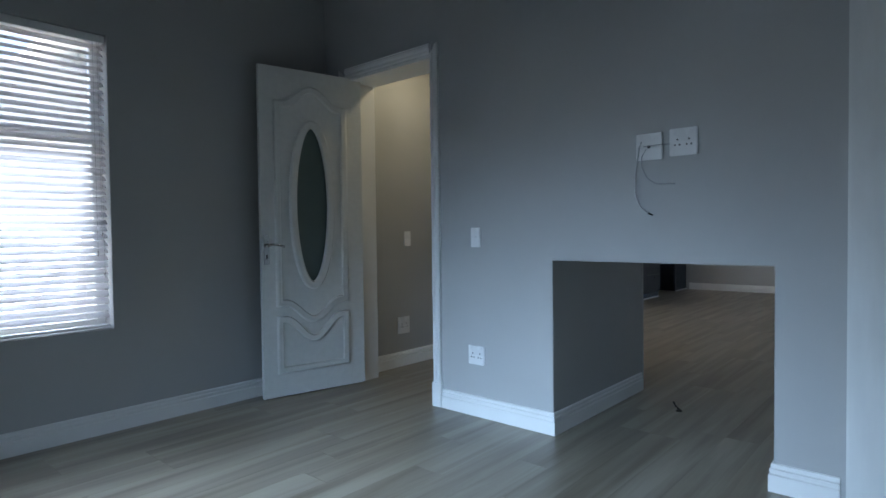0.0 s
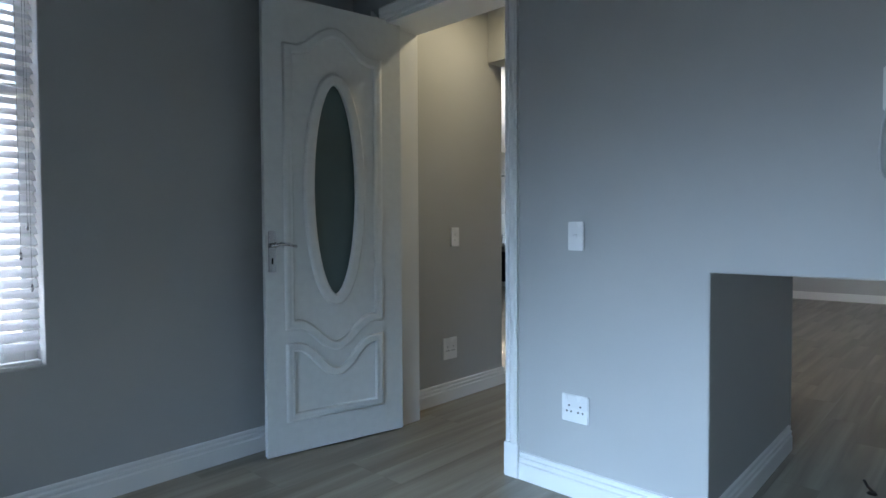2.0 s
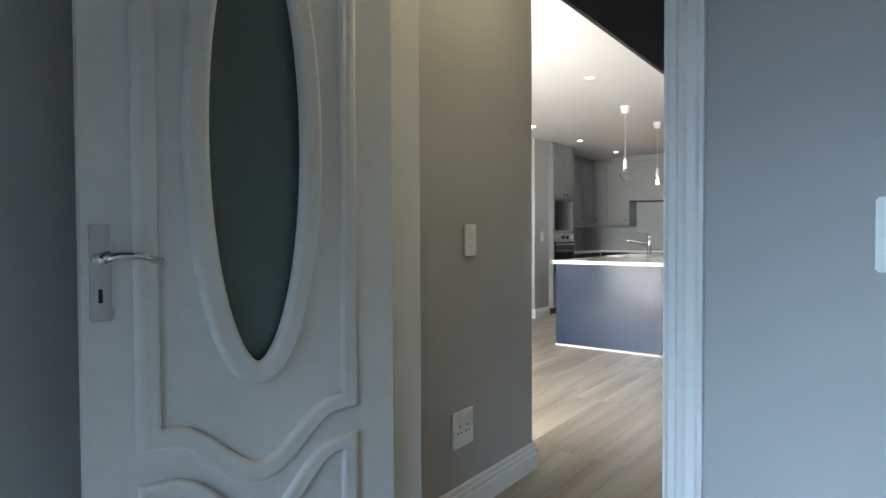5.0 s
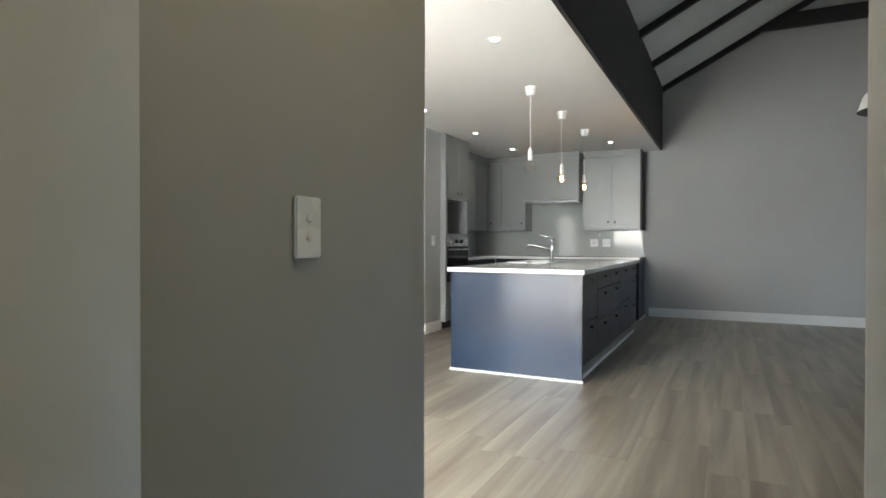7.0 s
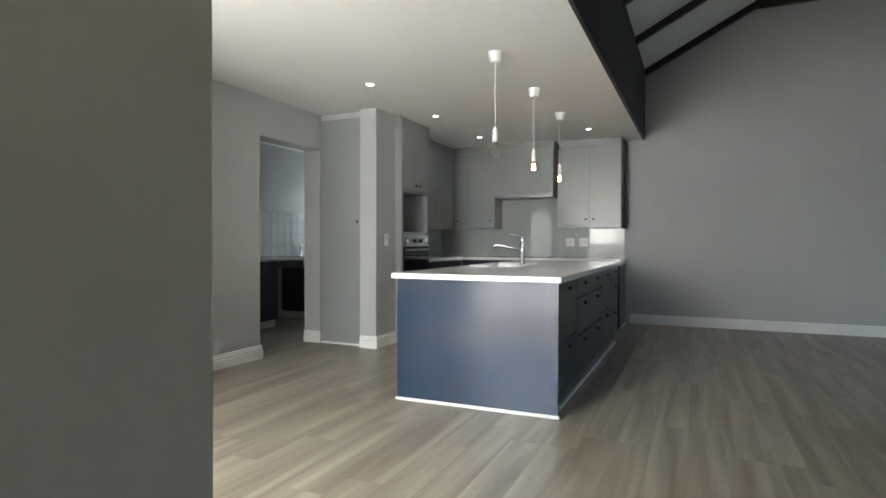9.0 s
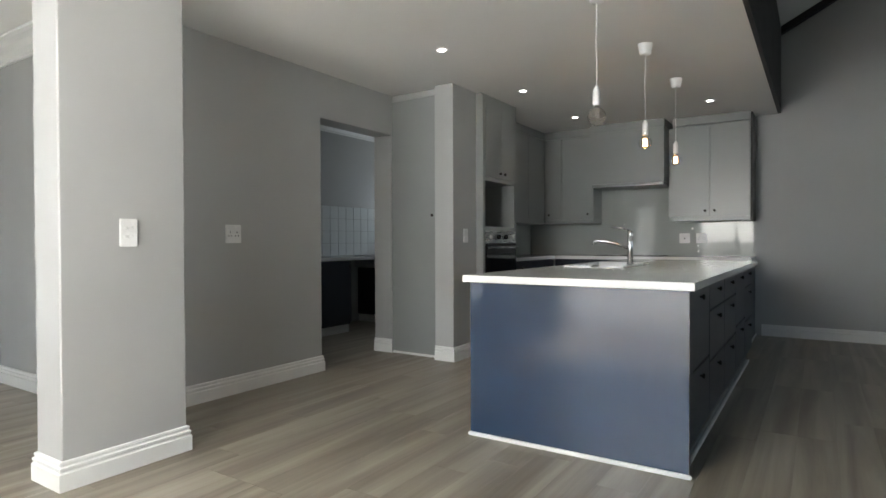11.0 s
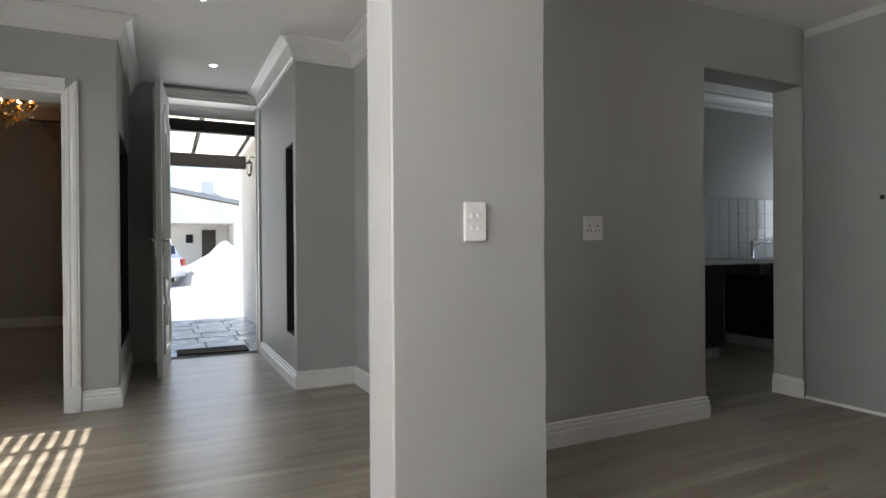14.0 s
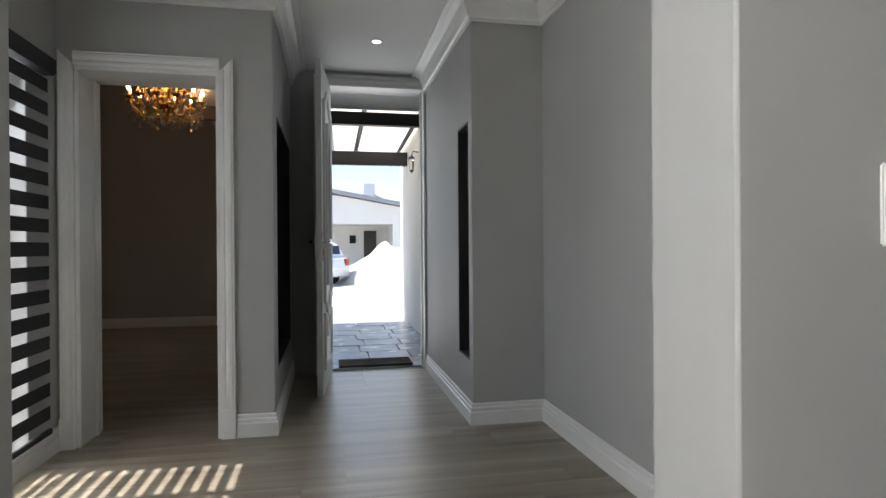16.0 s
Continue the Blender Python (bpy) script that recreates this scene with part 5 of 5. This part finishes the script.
for ring, (n, R, zz) in enumerate(((12, 0.30, 2.27), (9, 0.19, 2.40))):
    for k in range(n):
        a = 2 * math.pi * (k + 0.3 * ring) / n
        c, s = math.cos(a), math.sin(a)
        bm = bmesh.new()
        tube(bm, [(0.03 * c, 0.03 * s, zz + 0.03), (0.3 * R * c, 0.3 * R * s, zz - 0.07), (0.62 * R * c, 0.62 * R * s, zz - 0.09), (0.9 * R * c, 0.9 * R * s, zz - 0.03), (R * c, R * s, zz + 0.05)], 0.009, 8)
        lathe(bm, ((0.006, 0.03), (0.04, 0.05), (0.045, 0.06), (0.012, 0.055), (0.012, 0.11)), (R * c, R * s, zz - 0.005), 14)
        arm = part("arm", bm, M_GOLD, ch, smooth=True)
        bm = bmesh.new()
        lathe(bm, ((0.008, 0.105), (0.016, 0.125), (0.012, 0.15), (0.002, 0.18)), (R * c, R * s, zz - 0.005), 10)
        part("candle_bulb", bm, M_FLAME, arm, smooth=True)
        for j in range(5):
            r = R * (1.0, 0.85, 0.7, 0.5, 0.3)[j]
            z = zz - 0.02 - 0.03 * ((j * 7 + k) % 3)
            bm = bmesh.new()
            bmesh.ops.create_icosphere(bm, subdivisions=1, radius=0.013, matrix=Matrix.Translation((r * c, r * s, z - 0.06)) @ Matrix.Diagonal((0.8, 0.8, 1.9, 1)))
            part("crystal_drop", bm, M_CRYST, arm)

# ---- outside: porch, yard, house opposite ----
M_SLATE = material("blue_grey_slate", (0.42, 0.48, 0.54), 0.26, vary=0.14, scale=5, fine=60, bump=0.15)
M_YARD = material("pale_yard_gravel", (0.58, 0.56, 0.52), 0.9, vary=0.12, scale=0.7, fine=40, bump=0.3)
M_PLASTER = material("white_plaster", (0.72, 0.71, 0.68), 0.8, vary=0.04, scale=0.8, fine=60, bump=0.15)
M_SAND = material("pale_building_sand", (0.55, 0.51, 0.45), 0.95, vary=0.12, scale=3, fine=70, bump=0.5)
M_ROOF = material("grey_roof_sheet", (0.28, 0.30, 0.32), 0.5, vary=0.1, scale=4, fine=80, bump=0.1)
M_POLY = material("translucent_roof_sheet", (0.75, 0.74, 0.70), 0.5, vary=0.05, scale=2, fine=30, bump=0.1)
_tr = M_POLY.node_tree.nodes.new("ShaderNodeBsdfTranslucent")
_tr.inputs[0].default_value = (0.75, 0.73, 0.68, 1)
M_POLY.node_tree.links.new(_tr.outputs[0], M_POLY.node_tree.nodes["Material Output"].inputs[0])
M_CAR = material("white_car_paint", (0.75, 0.76, 0.77), 0.15, vary=0.01, fine=300, bump=0.0, coat=0.5)
M_TAIL = material("red_tail_lens", (0.35, 0.02, 0.015), 0.2, vary=0.05)
M_RUBBER = material("tyre_rubber", (0.02, 0.02, 0.02), 0.8)
bm = bmesh.new()
vs = [bm.verts.new(p) for p in ((-300, -300, -0.14), (300, -300, -0.14), (300, 600, -0.14), (-300, 600, -0.14))]
bm.faces.new(vs)
structure("ground", bm, M_YARD, "pale sunlit gravel yard", "ground")
bm = bmesh.new()
box(bm, 4.9, 7.0, FRONT_Y + 0.232, 14.5, -0.14, -0.032)
porch = structure("pavement", bm, material("slate_joint", (0.30, 0.33, 0.36), 0.8), "blue-grey slate tiled porch floor", "pavement")
SLATE_W, SLATE_H = 0.415, 0.40
for j in range(8):
    for k in range(5):
        x, y = 4.92 + k * SLATE_W + (0.07 if j % 2 else 0.0), FRONT_Y + 0.25 + j * SLATE_H
        bm = bmesh.new()
        box(bm, x, min(x + SLATE_W, 6.98) - 0.012, y, y + SLATE_H - 0.012, -0.031, -0.012 + random.uniform(-0.003, 0.003), 0.004)
        part("slate", bm, M_SLATE, porch)
mat_ = thing("door_mat", "dark brown door mat on the threshold", "door mat")
bm = bmesh.new()
box(bm, 5.93, 6.60, FRONT_Y + 0.26, FRONT_Y + 0.58, -0.010, 0.008, 0.004)
part("mat_surface", bm, material("coir_mat", (0.035, 0.028, 0.022), 0.95, vary=0.3, fine=400, bump=0.6), mat_)
roof = thing("porch_roof", "charcoal timber porch roof with translucent sheets", "porch roof")
for y, z0, z1 in ((12.2, 2.34, 2.47), (14.4, 2.24, 2.43)):
    bm = bmesh.new()
    box(bm, 4.6, 7.0, y - 0.05, y + 0.05, z0, z1, 0.004)
    part("beam", bm, M_CHAR, roof)
for x in (5.0, 5.62, 6.24, 6.86):
    bm = bmesh.new()
    tube(bm, [(x, FRONT_Y + 0.25, 2.60), (x, 14.9, 2.46)], 0.03, 6)
    part("rafter", bm, M_CHAR, roof)
bm = bmesh.new()
vs = [bm.verts.new(p) for p in ((4.5, FRONT_Y + 0.24, 2.655), (7.05, FRONT_Y + 0.24, 2.655), (7.05, 15.0, 2.505), (4.5, 15.0, 2.505), (4.5, FRONT_Y + 0.24, 2.665), (7.05, FRONT_Y + 0.24, 2.665), (7.05, 15.0, 2.515), (4.5, 15.0, 2.515))]
for f in ((0, 3, 2, 1), (4, 5, 6, 7), (0, 1, 5, 4), (1, 2, 6, 5), (2, 3, 7, 6), (3, 0, 4, 7)):
    bm.faces.new([vs[k] for k in f])
part("sheet", bm, M_POLY, roof, "translucent white roofing sheet")
bm = bmesh.new()
box(bm, 4.6, 6.95, FRONT_Y + 0.24, 12.14, 2.49, 2.52)
part("soffit", bm, M_BOARD, roof, "grey soffit board")
bm = bmesh.new()
box(bm, 4.64, 4.74, 14.35, 14.45, -0.03, 2.24)
part("post", bm, M_CHAR, roof)
wall("wall_porch_east", "white plastered outer wall beside the porch", (6.96, 7.33), (FRONT_Y + 0.23, 15.2), (-0.1, 3.4), mat=M_PLASTER)
lan = thing("wall_lantern", "small dark metal lantern on the porch wall", "lantern", at=(6.87, 13.3, 2.0))
for pn, pr in (("cap", ((0.008, 0.22), (0.05, 0.18), (0.055, 0.175), (0.04, 0.17))), ("finial", ((0.03, 0.035), (0.02, 0.02), (0.004, 0.0)))):
    bm = bmesh.new()
    lathe(bm, pr, (0, 0, 0), 8)
    part(pn, bm, M_CHAR, lan)
bm = bmesh.new()
tube(bm, [(0, 0, 0.22), (0.02, 0, 0.27), (0.09, 0, 0.26)], 0.008, 6)
part("bracket", bm, M_CHAR, lan)
bm = bmesh.new()
lathe(bm, ((0.028, 0.036), (0.042, 0.168)), (0, 0, 0), 8)
part("glass", bm, M_GLASS, lan)

# house across the yard
house = thing("house", "white plastered single-storey house with a chimney across the yard", "house")
HYD = 30.0


def hp(x26):
    return 5.87 + (x26 - 5.87) * (HYD - 6.18) / (26 - 6.18)


def hz(z26):
    return 1.085 + (z26 - 1.085) * (HYD - 6.18) / (26 - 6.18)


bm = bmesh.new()
cells(bm, (-4, hp(8.75)), (HYD, HYD + 6), (-0.14, hz(2.4)), [(-2, hp(8.03), HYD - 1, HYD + 2.5, -1, hz(1.89))])
part("wall", bm, M_PLASTER, house)
bm = bmesh.new()
xa, xb = -6.0, hp(9.1)
za, zb = hz(4.75), hz(2.36)
vs = [bm.verts.new(p) for p in ((xa, HYD - 0.3, za), (xb, HYD - 0.3, zb), (xb, HYD + 6.3, zb), (xa, HYD + 6.3, za), (xa, HYD - 0.3, za + 0.16), (xb, HYD - 0.3, zb + 0.16), (xb, HYD + 6.3, zb + 0.16), (xa, HYD + 6.3, za + 0.16))]
for f in ((0, 3, 2, 1), (4, 5, 6, 7), (0, 1, 5, 4), (1, 2, 6, 5), (2, 3, 7, 6), (3, 0, 4, 7)):
    bm.faces.new([vs[k] for k in f])
rf = part("roof", bm, M_ROOF, house)
bm = bmesh.new()
vs = [bm.verts.new(p) for p in ((-4, HYD + 0.001, hz(2.4)), (hp(8.75), HYD + 0.001, hz(2.4)), (-4, HYD + 0.001, za - 0.5), (-4, HYD + 0.25, hz(2.4)), (hp(8.75), HYD + 0.25, hz(2.4)), (-4, HYD + 0.25, za - 0.5))]
for f in ((0, 1, 2), (5, 4, 3), (0, 3, 4, 1), (1, 4, 5, 2), (2, 5, 3, 0)):
    bm.faces.new([vs[k] for k in f])
part("gable", bm, M_PLASTER, house)
bm = bmesh.new()
box(bm, hp(7.08), hp(7.5), HYD + 1.2, HYD + 2.0, hz(2.3), hz(3.4), 0.02)
part("chimney", bm, M_PLASTER, rf)
for x0, x1 in ((hp(7.1), hp(6.62)), (hp(7.48), hp(8.05))):
    bm = bmesh.new()
    slope = za + 0.16 + (x1 - xa) * (zb - za) / (xb - xa)
    rod(bm, (x0, HYD + 1.15, hz(2.98)), (x1, HYD + 1.15, slope), 0.035, seg=8)
    part("stay", bm, M_ROOF, rf)
bm = bmesh.new()
box(bm, hp(7.15), hp(7.62), HYD + 2.40, HYD + 2.49, 0.0, hz(1.72))
part("door", bm, M_KNOB, house, "dark closed door")
bm = bmesh.new()
box(bm, hp(6.62), hp(6.85), HYD + 2.42, HYD + 2.49, hz(1.25), hz(1.55))
part("window", bm, M_BLACK, house)
heap = thing("sand_heap", "tall pale heap of building sand in the yard", "sand heap")
bm = bmesh.new()
n = 40
grid = []
for i in range(n + 1):
    rowv = []
    for j in range(n + 1):
        u, v = i / n * 2 - 1, j / n * 2 - 1
        r = math.hypot(u * (0.9 if u > 0 else 1.0), v)
        z = max(0.0, 1 - r) ** 0.75 * 1.42 + 0.26 * noise.noise((u * 2.6, v * 2.6, 1.3)) * max(0, 1 - r) * 2 - 0.18
        rowv.append(bm.verts.new((7.9 + u * 1.9, 26.5 + v * 2.0, z)))
    grid.append(rowv)
for i in range(n):
    for j in range(n):
        bm.faces.new((grid[i][j], grid[i + 1][j], grid[i + 1][j + 1], grid[i][j + 1]))
part("mound", bm, M_SAND, heap, smooth=True)

car = thing("car", "white hatchback parked in the sunny yard", "car", at=pose(4.45, 26.0, -0.14, 0, 0, 145))
side = ((-1.95, 0.30), (-1.98, 0.55), (-1.92, 0.85), (-1.75, 0.95), (-1.62, 1.30), (-1.35, 1.44), (-0.3, 1.48), (0.35, 1.40), (1.0, 0.98), (1.75, 0.85), (1.95, 0.62), (1.95, 0.32), (1.6, 0.22), (-1.6, 0.22))
bm = bmesh.new()
rings = []
for yy, k in ((-0.84, 0.93), (-0.78, 1.0), (0.78, 1.0), (0.84, 0.93)):
    rings.append([bm.verts.new((x * (0.99 if k < 1 else 1), yy * (0.86 if z > 1.0 else 1), z * (0.985 if k < 1 else 1))) for x, z in side])
for p, q in zip(rings, rings[1:]):
    for k in range(len(side)):
        bm.faces.new((p[k], p[(k + 1) % len(side)], q[(k + 1) % len(side)], q[k]))
bm.faces.new(rings[0][::-1]), bm.faces.new(rings[-1])
part("body", bm, M_CAR, car, smooth=False)
for ys in (-1, 1):
    for xw in (-1.25, 1.3):
        bm = bmesh.new()
        rod(bm, (xw, ys * 0.70, 0.30), (xw, ys * 0.86, 0.30), 0.30, seg=28)
        wl = part("wheel", bm, M_RUBBER, car)
        bm = bmesh.new()
        rod(bm, (xw, ys * 0.86, 0.30), (xw, ys * 0.872, 0.30), 0.19, seg=20)
        part("rim", bm, M_STEEL, wl)
    bm = bmesh.new()
    vs = [bm.verts.new((x, ys * (0.735 if z > 1.1 else 0.83), z)) for x, z in ((-1.5, 1.0), (0.75, 1.0), (0.2, 1.33), (-1.3, 1.36))]
    vs += [bm.verts.new(v.co + Vector((0, ys * 0.02, 0))) for v in vs[:4]]
    for f in ((0, 1, 2, 3), (7, 6, 5, 4), (0, 4, 5, 1), (1, 5, 6, 2), (2, 6, 7, 3), (3, 7, 4, 0)):
        bm.faces.new([vs[k] for k in f])
    part("side_window", bm, M_BLACK, car)
    bm = bmesh.new()
    box(bm, 1.82, 1.965, ys * 0.70 - 0.1, ys * 0.70 + 0.1, 0.62, 0.74, 0.02)
    part("headlight", bm, M_GLASS, car)
    bm = bmesh.new()
    box(bm, -1.985, -1.86, ys * 0.66 - 0.11, ys * 0.66 + 0.11, 0.62, 0.86, 0.02)
    part("tail_light", bm, M_TAIL, car, "red tail light")
for x0, z0, x1, z1 in ((0.42, 1.375, 0.98, 1.01), (-1.70, 0.99, -1.615, 1.27)):
    bm = bmesh.new()
    vs = [bm.verts.new(p) for p in ((x0, -0.62, z0), (x0, 0.62, z0), (x1, 0.66, z1), (x1, -0.66, z1))]
    vs += [bm.verts.new(v.co + Vector((0.03 if x0 > 0 else -0.03, 0, 0.02))) for v in vs[:4]]
    for f in ((0, 1, 2, 3), (7, 6, 5, 4), (0, 4, 5, 1), (1, 5, 6, 2), (2, 6, 7, 3), (3, 7, 4, 0)):
        bm.faces.new([vs[k] for k in f])
    part("windscreen", bm, M_BLACK, car)

# ---- floor planks ----
PW, PL = 0.182, 1.22


def plank_mesh(l):
    bm = bmesh.new()
    box(bm, 0.0002, l - 0.0002, 0.0002, PW - 0.0002, -0.004, 0.0)
    for v in bm.verts:
        if v.co.z > -0.001:
            v.co.x += 0.0003 if v.co.x < l / 2 else -0.0003
            v.co.y += 0.0003 if v.co.y < PW / 2 else -0.0003
    return mesh_of("plank", bm, M_PLANK)


floor_ob = bpy.data.objects["floor"]
meshes = {}
rest = bmesh.new()
near = 0
rng = random.Random(4)
y = -1.2
while y < 14.7:
    shift = rng.choice((0.0, 0.4, 0.8, 0.2, 0.6, 1.0))
    xa, xb = (-1.2, FAR) if y < FRONT_Y - 0.1 else (1.8, 5.2)
    x = xa - shift
    while x < xb:
        a, b = max(x, xa), min(x + PL, xb)
        x += PL
        if b > WIN_X - 0.2 and a < WIN_X - 0.2 and BED_N < y < HALL_Y:
            a = WIN_X - 0.2
        if b - a < 0.02 or (b <= WIN_X - 0.2 and BED_N < y < HALL_Y) or (y >= HALL_Y and b < 1.8) or (y > FRONT_Y - 0.1 and a > 5.2):
            continue
        key = round(b - a, 3)
        inner = ((1.6 < a < 3.7 and 2.3 < y < 4.5) or (3.7 < a < 8.6 and 3.4 < y < 7.0) or (4.4 < a < 7.0 and 7.0 <= y < 11.0)) and near < 300
        if inner:
            near += 1
            if key not in meshes:
                meshes[key] = plank_mesh(b - a)
            o = new("plank", meshes[key])
            o.parent, o.location = floor_ob, (a, y, 0)
        else:
            vs = [rest.verts.new(p) for p in ((a + 0.0005, y + 0.0005, 0), (b - 0.0005, y + 0.0005, 0), (b - 0.0005, y + PW - 0.0005, 0), (a + 0.0005, y + PW - 0.0005, 0), (a + 0.0002, y + 0.0002, -0.004), (b - 0.0002, y + 0.0002, -0.004), (b - 0.0002, y + PW - 0.0002, -0.004), (a + 0.0002, y + PW - 0.0002, -0.004))]
            for f in ((0, 1, 2, 3), (4, 5, 1, 0), (5, 6, 2, 1), (6, 7, 3, 2), (7, 4, 0, 3)):
                rest.faces.new([vs[k] for k in f])
    y += PW
o = part("planks", rest, M_PLANK, floor_ob)
o["kind"] = "stuff"
